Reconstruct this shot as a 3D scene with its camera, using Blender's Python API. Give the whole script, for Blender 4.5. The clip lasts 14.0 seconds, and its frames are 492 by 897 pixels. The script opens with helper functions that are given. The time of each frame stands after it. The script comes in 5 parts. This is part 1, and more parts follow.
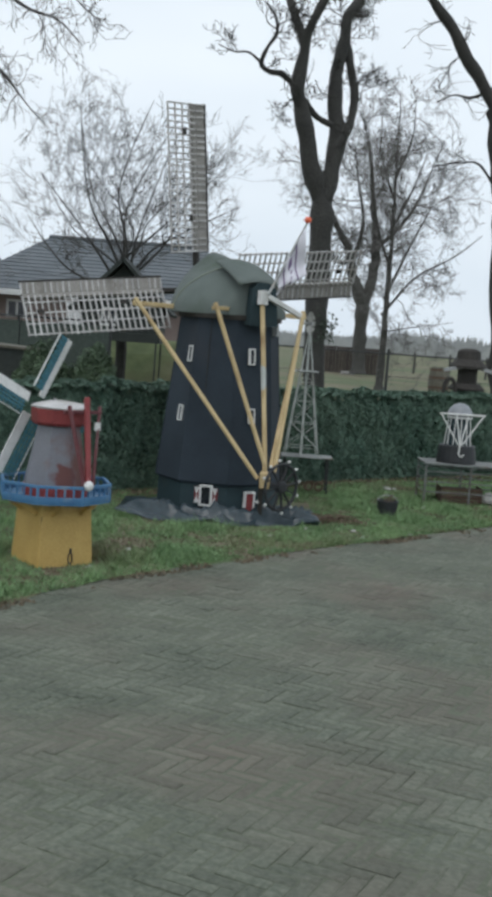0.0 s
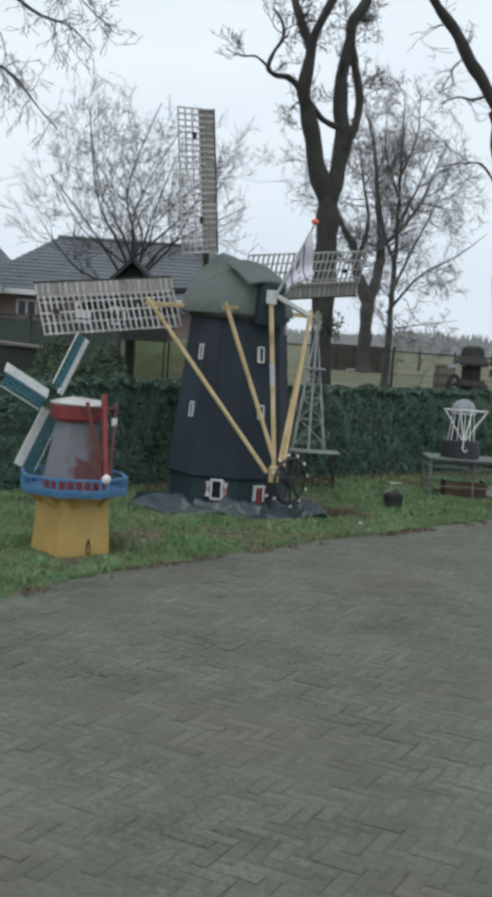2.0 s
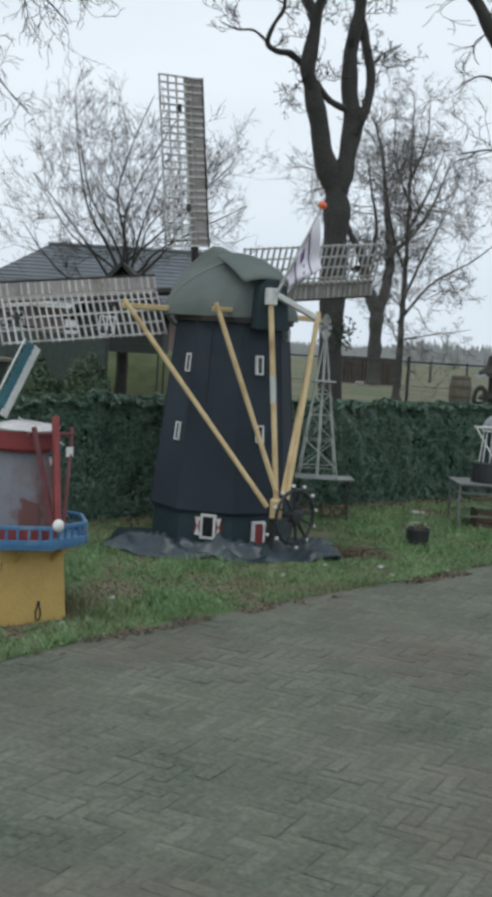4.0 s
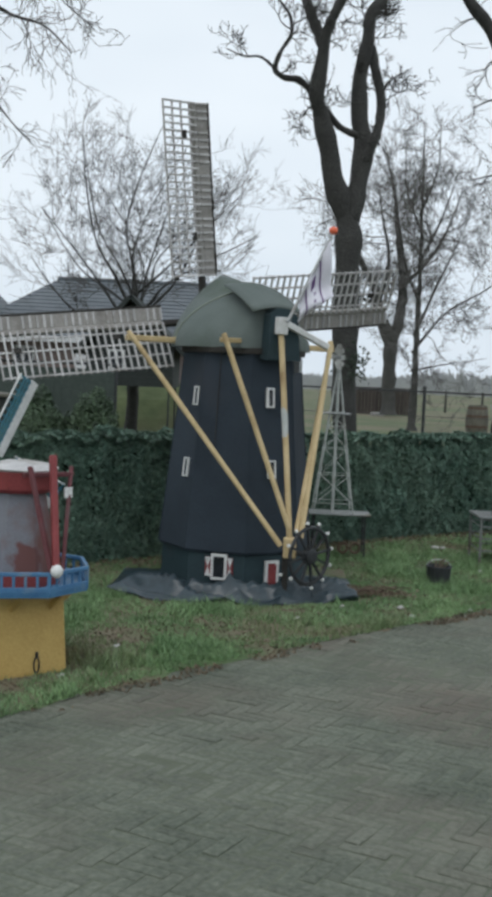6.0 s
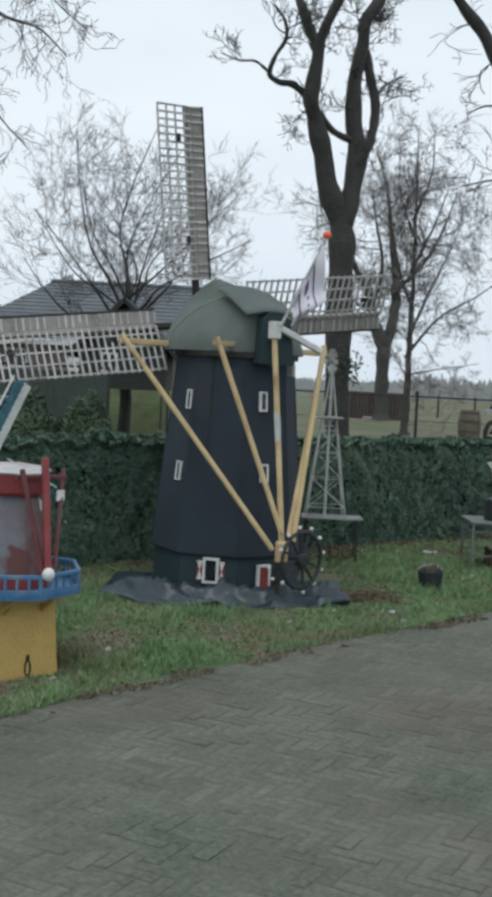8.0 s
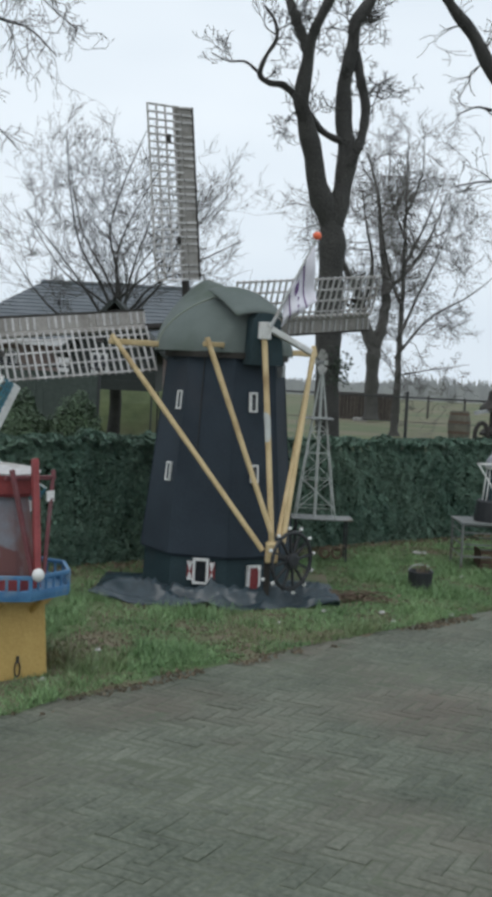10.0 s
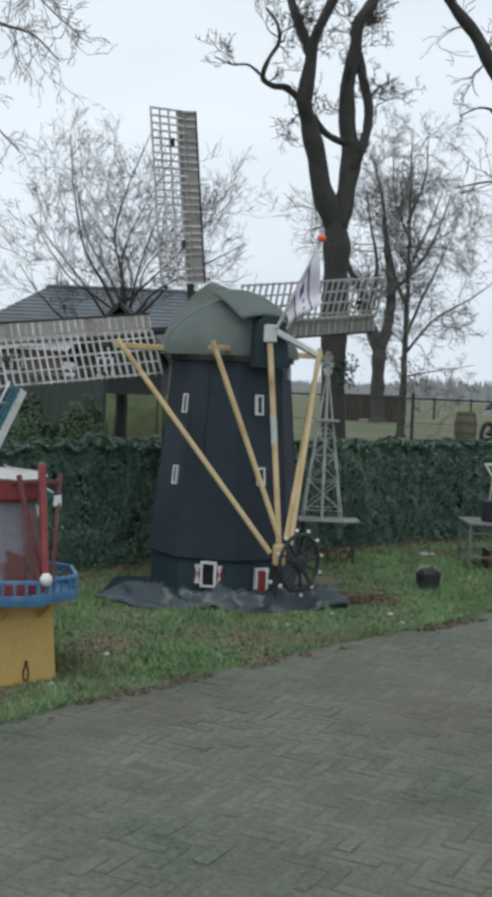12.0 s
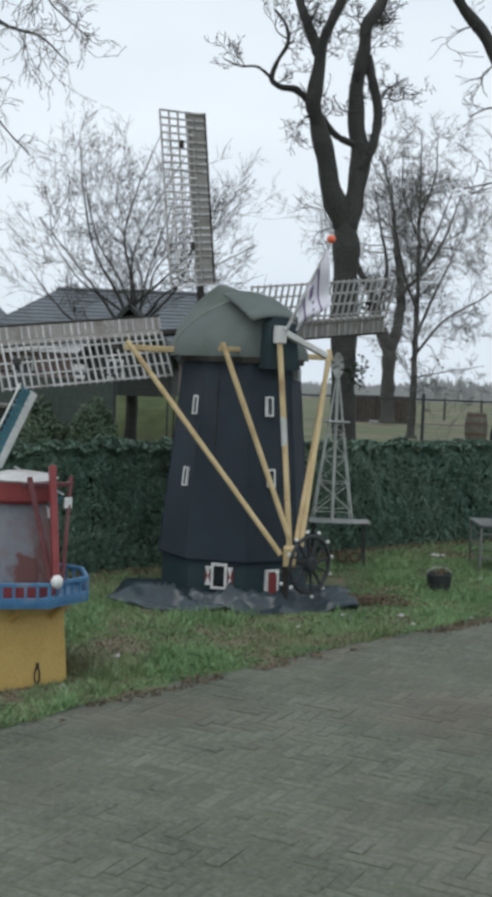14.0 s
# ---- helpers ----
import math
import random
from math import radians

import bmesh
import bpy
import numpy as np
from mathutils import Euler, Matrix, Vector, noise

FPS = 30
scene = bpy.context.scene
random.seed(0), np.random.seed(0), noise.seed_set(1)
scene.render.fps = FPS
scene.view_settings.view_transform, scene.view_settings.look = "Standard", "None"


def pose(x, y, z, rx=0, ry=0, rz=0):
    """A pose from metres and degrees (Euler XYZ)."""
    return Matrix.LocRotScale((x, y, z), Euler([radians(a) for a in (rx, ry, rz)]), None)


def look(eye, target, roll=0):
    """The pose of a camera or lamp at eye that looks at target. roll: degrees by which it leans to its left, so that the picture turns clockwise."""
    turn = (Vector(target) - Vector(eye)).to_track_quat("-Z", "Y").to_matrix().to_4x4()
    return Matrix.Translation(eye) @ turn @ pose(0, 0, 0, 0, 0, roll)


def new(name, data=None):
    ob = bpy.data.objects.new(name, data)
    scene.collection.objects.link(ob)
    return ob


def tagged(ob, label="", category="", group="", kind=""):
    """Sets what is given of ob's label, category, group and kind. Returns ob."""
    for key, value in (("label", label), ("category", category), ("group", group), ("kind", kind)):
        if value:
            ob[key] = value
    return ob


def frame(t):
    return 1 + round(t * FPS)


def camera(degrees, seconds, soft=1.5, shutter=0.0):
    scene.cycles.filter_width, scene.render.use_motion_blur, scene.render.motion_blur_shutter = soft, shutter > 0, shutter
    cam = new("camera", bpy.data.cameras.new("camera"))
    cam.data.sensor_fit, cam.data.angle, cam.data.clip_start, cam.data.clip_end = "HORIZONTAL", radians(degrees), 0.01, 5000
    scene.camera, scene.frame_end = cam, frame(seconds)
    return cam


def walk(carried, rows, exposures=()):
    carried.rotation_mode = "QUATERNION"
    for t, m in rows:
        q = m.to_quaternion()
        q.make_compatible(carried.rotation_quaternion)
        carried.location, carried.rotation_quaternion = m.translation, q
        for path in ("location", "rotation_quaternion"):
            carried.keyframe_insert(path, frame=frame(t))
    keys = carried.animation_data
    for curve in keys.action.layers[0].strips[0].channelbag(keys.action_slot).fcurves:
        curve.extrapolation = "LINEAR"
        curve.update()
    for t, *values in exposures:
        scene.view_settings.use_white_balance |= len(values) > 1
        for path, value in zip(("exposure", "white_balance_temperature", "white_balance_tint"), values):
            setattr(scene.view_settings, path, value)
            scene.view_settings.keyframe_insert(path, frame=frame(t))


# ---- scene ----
cam = camera(24.26, 14.0, soft=4.8)
PATH = [  # seconds, x, y, z, yaw, pitch, roll to its left
    (0.0, -0.113, -1.984, 1.860, -1.088, -5.729, 4.235),
    (0.5, -0.160, -2.327, 1.860, -0.922, -5.959, 3.289),
    (1.0, -0.160, -2.327, 1.860, -0.888, -6.010, 3.666),
    (1.5, -0.160, -2.327, 1.860, -1.037, -5.896, 3.907),
    (2.0, -0.160, -2.327, 1.860, -0.824, -5.832, 4.020),
    (2.2, -0.160, -2.327, 1.860, -0.614, -5.830, 4.181),
    (4.3, -0.028, -0.300, 1.800, -0.217, -4.802, 3.303),
    (4.5, -0.028, -0.300, 1.800, -0.128, -4.450, 3.234),
    (5.0, -0.028, -0.300, 1.800, 0.087, -3.933, 3.011),
    (5.5, 0.000, 0.000, 1.800, 0.872, -3.963, 2.421),
    (6.0, 0.000, 0.000, 1.800, 0.521, -3.610, 2.587),
    (6.5, 0.000, 0.000, 1.800, 1.090, -3.397, 3.279),
    (7.0, 0.000, 0.000, 1.800, 0.934, -3.312, 2.947),
    (7.5, 0.000, 0.000, 1.800, 0.051, -3.467, 2.448),
    (8.0, 0.000, 0.000, 1.800, 0.159, -3.403, 2.914),
    (10.5, 0.000, 0.000, 1.800, -0.555, -3.322, 2.757),
    (11.0, 0.000, 0.000, 1.800, -0.699, -3.292, 2.500),
    (11.5, 0.000, 0.000, 1.800, -0.412, -3.289, 2.386),
    (12.0, 0.000, 0.000, 1.800, -0.005, -3.221, 2.401),
    (12.5, 0.000, 0.000, 1.800, -0.000, -3.200, 2.500),
    (13.0, 0.000, 0.000, 1.800, 0.305, -3.205, 2.432),
    (13.5, 0.000, 0.000, 1.800, 0.291, -3.172, 2.244),
    (14.0, 0.000, 0.000, 1.800, 0.508, -3.161, 2.194),
]
walk(cam, [(t, pose(x, y, z, 90 + p, 0, w) @ pose(0, 0, 0, 0, 0, r)) for t, x, y, z, w, p, r in PATH],
     exposures=((0.0, 0.07), (2.2, 0.05), (4.3, 0.03), (14.0, 0.05)))

# ---- world and sun: a bright overcast winter sky ----
world = bpy.data.worlds.new("overcast_sky")
scene.world = world
world.use_nodes = True
wn, wl = world.node_tree.nodes, world.node_tree.links
wn.clear()
sky = wn.new("ShaderNodeTexSky")
sky.sky_type, sky.sun_disc = "NISHITA", False
sky.sun_elevation, sky.sun_rotation = radians(38), radians(200)
sky.air_density, sky.dust_density = 1.0, 4.0
grey = wn.new("ShaderNodeHueSaturation")
grey.inputs["Saturation"].default_value = 0.25
coords = wn.new("ShaderNodeTexCoord")
stretch = wn.new("ShaderNodeMapping")
stretch.inputs["Scale"].default_value = (1.0, 1.0, 3.0)
clouds = wn.new("ShaderNodeTexNoise")
clouds.inputs["Scale"].default_value, clouds.inputs["Detail"].default_value = 2.2, 3.0
ramp = wn.new("ShaderNodeValToRGB")
ramp.color_ramp.elements[0].position, ramp.color_ramp.elements[1].position = 0.3, 0.7
ramp.color_ramp.elements[0].color = (6.9, 7.85, 8.8, 1)
ramp.color_ramp.elements[1].color = (8.6, 9.4, 10.1, 1)
mixed = wn.new("ShaderNodeMixRGB")
mixed.inputs[0].default_value = 0.9
back = wn.new("ShaderNodeBackground")
back.inputs["Strength"].default_value = 0.104
wout = wn.new("ShaderNodeOutputWorld")
wl.new(sky.outputs[0], grey.inputs["Color"])
wl.new(coords.outputs["Generated"], stretch.inputs[0])
wl.new(stretch.outputs[0], clouds.inputs["Vector"])
wl.new(clouds.outputs["Fac"], ramp.inputs[0])
wl.new(grey.outputs[0], mixed.inputs[1])
wl.new(ramp.outputs[0], mixed.inputs[2])
wl.new(mixed.outputs[0], back.inputs["Color"])
wl.new(back.outputs[0], wout.inputs["Surface"])

sun = new("sun", bpy.data.lights.new("sun", "SUN"))
sun.data.energy, sun.data.angle, sun.data.color = 0.5, radians(25), (1.0, 0.97, 0.93)
sun.matrix_world = look((0, 0, 30), (5, 12, 0))
scene.view_settings.exposure = 0.0


# ---- materials ----
def material(name, low, high, rough=0.8, scale=6.0, fine=60.0, bump=0.3, metal=0.0, spread=0.0, depth=0.01, islands=0.0, stain=None, stain_at=(0.55, 0.7), world_grain=False):
    """Two scales of noise between two colours, fine relief, and optional stains, piece-to-piece or island spread."""
    m = bpy.data.materials.new(name)
    m.use_nodes = True
    n, l = m.node_tree.nodes, m.node_tree.links
    b = n["Principled BSDF"]
    tc = n.new("ShaderNodeTexCoord")
    big, small = n.new("ShaderNodeTexNoise"), n.new("ShaderNodeTexNoise")
    big.inputs["Scale"].default_value, big.inputs["Detail"].default_value = scale, 5.0
    small.inputs["Scale"].default_value, small.inputs["Detail"].default_value = fine, 4.0
    where = n.new("ShaderNodeNewGeometry").outputs["Position"] if spread or world_grain else tc.outputs["Object"]
    l.new(where, big.inputs["Vector"])
    l.new(where, small.inputs["Vector"])
    add = n.new("ShaderNodeMath")
    add.operation = "ADD"
    l.new(big.outputs["Fac"], add.inputs[0])
    l.new(small.outputs["Fac"], add.inputs[1])
    fac = n.new("ShaderNodeMapRange")
    fac.inputs["From Min"].default_value, fac.inputs["From Max"].default_value = 0.65, 1.35
    l.new(add.outputs[0], fac.inputs["Value"])
    col = n.new("ShaderNodeMixRGB")
    col.inputs[1].default_value, col.inputs[2].default_value = (*low, 1), (*high, 1)
    l.new(fac.outputs[0], col.inputs[0])
    out = col.outputs[0]
    if stain:
        sn = n.new("ShaderNodeTexNoise")
        sn.inputs["Scale"].default_value, sn.inputs["Detail"].default_value = scale * 0.6, 7.0
        shift = n.new("ShaderNodeMapping")
        shift.inputs["Location"].default_value = (3.7, 1.9, 5.1)
        l.new(where, shift.inputs[0])
        l.new(shift.outputs[0], sn.inputs["Vector"])
        sr = n.new("ShaderNodeMapRange")
        sr.inputs["From Min"].default_value, sr.inputs["From Max"].default_value = stain_at
        l.new(sn.outputs["Fac"], sr.inputs["Value"])
        sm = n.new("ShaderNodeMixRGB")
        sm.inputs[2].default_value = (*stain, 1)
        l.new(sr.outputs[0], sm.inputs[0])
        l.new(out, sm.inputs[1])
        out = sm.outputs[0]
    if spread or islands:
        src = n.new("ShaderNodeObjectInfo").outputs["Random"] if spread else n.new("ShaderNodeNewGeometry").outputs["Random Per Island"]
        amount = spread or islands
        r = n.new("ShaderNodeMapRange")
        r.inputs["To Min"].default_value, r.inputs["To Max"].default_value = 1 - amount, 1 + amount
        l.new(src, r.inputs["Value"])
        hsv = n.new("ShaderNodeHueSaturation")
        l.new(r.outputs[0], hsv.inputs["Value"])
        l.new(out, hsv.inputs["Color"])
        out = hsv.outputs[0]
    l.new(out, b.inputs["Base Color"])
    b.inputs["Roughness"].default_value, b.inputs["Metallic"].default_value = rough, metal
    if bump:
        bp = n.new("ShaderNodeBump")
        bp.inputs["Strength"].default_value, bp.inputs["Distance"].default_value = bump, depth
        l.new(small.outputs["Fac"], bp.inputs["Height"])
        l.new(bp.outputs[0], b.inputs["Normal"])
    return m


M_GRASS = material("grass_ground", (0.06, 0.10, 0.04), (0.11, 0.16, 0.065), 0.95, 1.6, 30, 0.6, depth=0.02, stain=(0.155, 0.125, 0.085), stain_at=(0.46, 0.60))
M_FIELD = material("meadow", (0.05, 0.072, 0.03), (0.125, 0.15, 0.065), 0.95, 0.45, 3, 0.6, depth=0.06, stain=(0.15, 0.13, 0.08), stain_at=(0.44, 0.62))
M_BLADE = material("grass_blades", (0.085, 0.175, 0.07), (0.24, 0.36, 0.165), 0.6, 1.6, 40, 0, islands=0.5, stain=(0.185, 0.17, 0.095), stain_at=(0.56, 0.70))
M_DRY = material("dead_grass_and_leaves", (0.095, 0.075, 0.05), (0.20, 0.16, 0.11), 0.9, 3, 60, 0, islands=0.4)
M_JOINT = material("sandy_moss_joint", (0.07, 0.082, 0.055), (0.135, 0.146, 0.105), 0.95, 2, 50, 0.4)
BRICK_LOOK = dict(low=(0.06, 0.073, 0.053), high=(0.172, 0.182, 0.142), rough=0.93, scale=1.3, fine=38.0, bump=1.0, depth=0.008, stain=(0.132, 0.112, 0.09), stain_at=(0.46, 0.76))
M_BRICK = material("paving_brick", spread=0.13, **BRICK_LOOK)
M_BRICKS = material("paving_bricks", islands=0.13, world_grain=True, **BRICK_LOOK)
# near-black: the shade between the hedge leaves, put into a colour
M_HEDGE_SHADE = material("hedge_inner_shade", (0.012, 0.02, 0.014), (0.028, 0.042, 0.026), 1.0, 5, 40, 0.5)
M_LEAF = material("hedge_leaf", (0.05, 0.108, 0.078), (0.128, 0.195, 0.14), 0.65, 1.6, 16, 0, islands=0.4)
M_SHRUB = material("shrub_leaf", (0.035, 0.065, 0.035), (0.09, 0.14, 0.07), 0.6, 3, 30, 0, islands=0.45)
M_IVY = material("dark_ivy_leaf", (0.02, 0.034, 0.022), (0.05, 0.07, 0.045), 0.6, 3, 30, 0, islands=0.4)
M_BARK = material("wet_bark", (0.027, 0.027, 0.025), (0.066, 0.064, 0.058), 0.9, 3, 35, 0.8, depth=0.03)
M_BARK_PALE = material("grey_bark", (0.036, 0.036, 0.033), (0.08, 0.078, 0.07), 0.9, 3, 35, 0.5, depth=0.02)
M_TWIG = material("twigs", (0.085, 0.082, 0.078), (0.16, 0.152, 0.145), 0.9, 3, 30, 0)
M_TWIG_DARK = material("dark_twigs", (0.065, 0.062, 0.058), (0.13, 0.124, 0.117), 0.9, 3, 30, 0)
# far woods only: this pale grey carries the haze of distance
M_FAR_HAZE = material("hazed_far_twigs", (0.30, 0.315, 0.31), (0.42, 0.43, 0.42), 0.95, 0.2, 3, 0)
M_FELT = material("black_roofing_felt", (0.013, 0.021, 0.031), (0.028, 0.042, 0.057), 0.85, 3, 90, 0.35, depth=0.004, stain=(0.03, 0.036, 0.046), stain_at=(0.58, 0.8))
M_SKIRT = material("dark_blue_boards", (0.010, 0.026, 0.032), (0.024, 0.05, 0.058), 0.75, 4, 70, 0.3, stain=(0.035, 0.04, 0.04), stain_at=(0.6, 0.8))
M_CAP = material("green_mineral_felt", (0.085, 0.106, 0.097), (0.138, 0.162, 0.150), 0.9, 3, 110, 0.5, depth=0.005, stain=(0.06, 0.085, 0.055), stain_at=(0.5, 0.75))
M_SEAM = material("pale_felt_seam", (0.17, 0.2, 0.16), (0.25, 0.28, 0.23), 0.9, 8, 90, 0.2)
M_WHITE = material("white_paint", (0.55, 0.55, 0.53), (0.8, 0.8, 0.78), 0.55, 10, 90, 0.2, stain=(0.32, 0.32, 0.28), stain_at=(0.58, 0.8))
M_SAIL = material("weathered_white_lath", (0.36, 0.35, 0.345), (0.62, 0.605, 0.595), 0.75, 8, 80, 0.3, spread=0.15, stain=(0.22, 0.2, 0.17), stain_at=(0.52, 0.75))
M_BOARD = material("weathered_sail_board", (0.24, 0.225, 0.205), (0.40, 0.38, 0.355), 0.8, 5, 70, 0.3, stain=(0.11, 0.1, 0.085), stain_at=(0.55, 0.75))
M_DARKWOOD = material("dark_tarred_wood", (0.018, 0.016, 0.014), (0.045, 0.04, 0.034), 0.8, 6, 70, 0.4)
M_POLE = material("yellow_ochre_pole", (0.43, 0.315, 0.15), (0.62, 0.485, 0.275), 0.6, 5, 60, 0.25, stain=(0.24, 0.15, 0.06), stain_at=(0.55, 0.75))
M_RED = material("red_paint", (0.17, 0.022, 0.024), (0.28, 0.05, 0.05), 0.5, 8, 80, 0.2, stain=(0.16, 0.03, 0.025), stain_at=(0.55, 0.75))
M_MAROON = material("weathered_maroon_paint", (0.085, 0.022, 0.026), (0.17, 0.05, 0.055), 0.65, 7, 70, 0.25, stain=(0.12, 0.085, 0.085), stain_at=(0.56, 0.74))
M_TARP = material("dark_plastic_sheet", (0.013, 0.025, 0.032), (0.04, 0.061, 0.073), 0.3, 3, 25, 0.15, stain=(0.085, 0.1, 0.108), stain_at=(0.58, 0.8))
M_YELLOW = material("ochre_yellow_paint", (0.42, 0.27, 0.075), (0.57, 0.39, 0.13), 0.6, 4, 70, 0.2, stain=(0.3, 0.17, 0.05), stain_at=(0.55, 0.75))
M_BLUE = material("blue_paint", (0.04, 0.13, 0.27), (0.08, 0.22, 0.38), 0.5, 8, 80, 0.2, stain=(0.2, 0.26, 0.3), stain_at=(0.58, 0.75))
M_TEAL = material("teal_blue_paint", (0.02, 0.12, 0.17), (0.05, 0.2, 0.26), 0.5, 8, 80, 0.2, stain=(0.15, 0.22, 0.25), stain_at=(0.6, 0.78))
M_GREYBODY = material("grey_plaster", (0.145, 0.15, 0.17), (0.21, 0.215, 0.24), 0.8, 4, 90, 0.3, stain=(0.15, 0.07, 0.06), stain_at=(0.50, 0.62))
M_METAL = material("galvanised_iron", (0.26, 0.27, 0.27), (0.45, 0.46, 0.45), 0.5, 10, 80, 0.15, metal=0.4, stain=(0.2, 0.16, 0.12), stain_at=(0.58, 0.75))
M_GREYIRON = material("dull_grey_iron", (0.11, 0.12, 0.12), (0.2, 0.21, 0.2), 0.6, 8, 70, 0.2, stain=(0.1, 0.075, 0.055), stain_at=(0.52, 0.7))
M_ZINC = material("pale_zinc_bars", (0.34, 0.36, 0.34), (0.52, 0.54, 0.51), 0.65, 9, 70, 0.1, stain=(0.24, 0.2, 0.15), stain_at=(0.56, 0.75))
M_RUST = material("rusty_iron", (0.06, 0.04, 0.03), (0.14, 0.09, 0.06), 0.85, 10, 80, 0.3)
M_IRON = material("black_iron", (0.012, 0.014, 0.016), (0.03, 0.032, 0.035), 0.5, 10, 80, 0.2)
M_TILE = material("grey_roof_tiles", (0.09, 0.105, 0.118), (0.155, 0.172, 0.185), 0.7, 1.5, 20, 0.3, islands=0.1)
M_HOUSE = material("pale_pink_brickwork", (0.24, 0.18, 0.165), (0.33, 0.26, 0.24), 0.9, 1.5, 25, 0.3)
M_FASCIA = material("white_fascia", (0.6, 0.6, 0.6), (0.75, 0.75, 0.75), 0.5, 3, 40, 0.1)
M_GREENMESH = material("green_windbreak", (0.04, 0.055, 0.047), (0.075, 0.095, 0.082), 0.85, 0.8, 20, 0.3)
M_SHED = material("black_shed_boards", (0.018, 0.023, 0.021), (0.038, 0.046, 0.042), 0.8, 2, 30, 0.3)
M_BROWN = material("brown_fence_boards", (0.038, 0.03, 0.026), (0.07, 0.055, 0.047), 0.85, 2, 20, 0.3, spread=0.2)
M_OAK = material("old_oak_staves", (0.085, 0.08, 0.062), (0.16, 0.15, 0.12), 0.8, 6, 50, 0.3, spread=0.15)
M_GLASSDARK = material("dark_window_pane", (0.01, 0.012, 0.015), (0.03, 0.033, 0.038), 0.12, 3, 20, 0)
M_FLAG = material("white_flag_cloth", (0.62, 0.60, 0.66), (0.76, 0.75, 0.8), 0.85, 5, 120, 0.2)
M_PURPLE = material("purple_print", (0.10, 0.05, 0.16), (0.18, 0.09, 0.24), 0.85, 9, 90, 0)
M_ORANGE = material("orange_ball", (0.75, 0.12, 0.05), (0.85, 0.2, 0.1), 0.5, 9, 60, 0)
M_STONE = material("pale_stones", (0.26, 0.26, 0.24), (0.5, 0.49, 0.46), 0.8, 9, 60, 0.3)
M_DOME = material("grey_dome", (0.17, 0.18, 0.2), (0.3, 0.31, 0.33), 0.35, 6, 60, 0.15)


def rust_spot(mat, centre, radius, colour):
    """A ragged stain with a place of its own on a thing."""
    n, l = mat.node_tree.nodes, mat.node_tree.links
    base = n["Principled BSDF"].inputs["Base Color"]
    before = base.links[0].from_socket
    tc, far, rag = n.new("ShaderNodeTexCoord"), n.new("ShaderNodeVectorMath"), n.new("ShaderNodeTexNoise")
    far.operation = "DISTANCE"
    far.inputs[1].default_value = centre
    rag.inputs["Scale"].default_value, rag.inputs["Detail"].default_value = 14.0, 5.0
    l.new(tc.outputs["Object"], far.inputs[0])
    l.new(tc.outputs["Object"], rag.inputs["Vector"])
    jag = n.new("ShaderNodeMath")
    jag.operation, jag.inputs[1].default_value = "MULTIPLY_ADD", radius * 1.6
    l.new(rag.outputs["Fac"], jag.inputs[0])
    l.new(far.outputs["Value"], jag.inputs[2])
    edge = n.new("ShaderNodeMapRange")
    edge.inputs["From Min"].default_value, edge.inputs["From Max"].default_value = radius * 1.9, radius * 1.55
    l.new(jag.outputs[0], edge.inputs["Value"])
    mix = n.new("ShaderNodeMixRGB")
    mix.inputs[2].default_value = (*colour, 1)
    l.new(edge.outputs[0], mix.inputs[0])
    l.new(before, mix.inputs[1])
    l.new(mix.outputs[0], base)


rust_spot(M_GREYBODY, (0.10, -0.22, 0.68), 0.10, (0.13, 0.055, 0.05))


# ---- mesh helpers ----
def part(name, bm, mat, parent=None, label="", smooth=False):
    me = bpy.data.meshes.new(name)
    bm.to_mesh(me)
    bm.free()
    me.materials.append(mat)
    if smooth:
        for f in me.polygons:
            f.use_smooth = True
    ob = new(name, me)
    ob.parent = parent
    if label:
        ob["label"] = label
    return ob


def piece(name, me, parent, m):
    ob = new(name, me)
    ob.parent = parent
    ob.matrix_basis = m
    return ob


def thing(name, at, label, category, group="", kind=""):
    ob = new(name)
    ob.matrix_basis = at if isinstance(at, Matrix) else Matrix.Translation(at)
    ob.empty_display_size = 0.1
    return tagged(ob, label, category, group, kind)


def add_box(bm, size, m=Matrix(), bevel=0.0):
    made = bmesh.ops.create_cube(bm, size=1.0, matrix=m @ Matrix.Diagonal((*size, 1)))
    if bevel:
        edges = list({e for v in made["verts"] for e in v.link_edges})
        bmesh.ops.bevel(bm, geom=edges, offset=bevel, segments=1, affect="EDGES", profile=0.5)


def box_mesh(name, size, mat, bevel=0.0):
    bm = bmesh.new()
    add_box(bm, size, bevel=bevel)
    me = bpy.data.meshes.new(name)
    bm.to_mesh(me)
    bm.free()
    me.materials.append(mat)
    return me


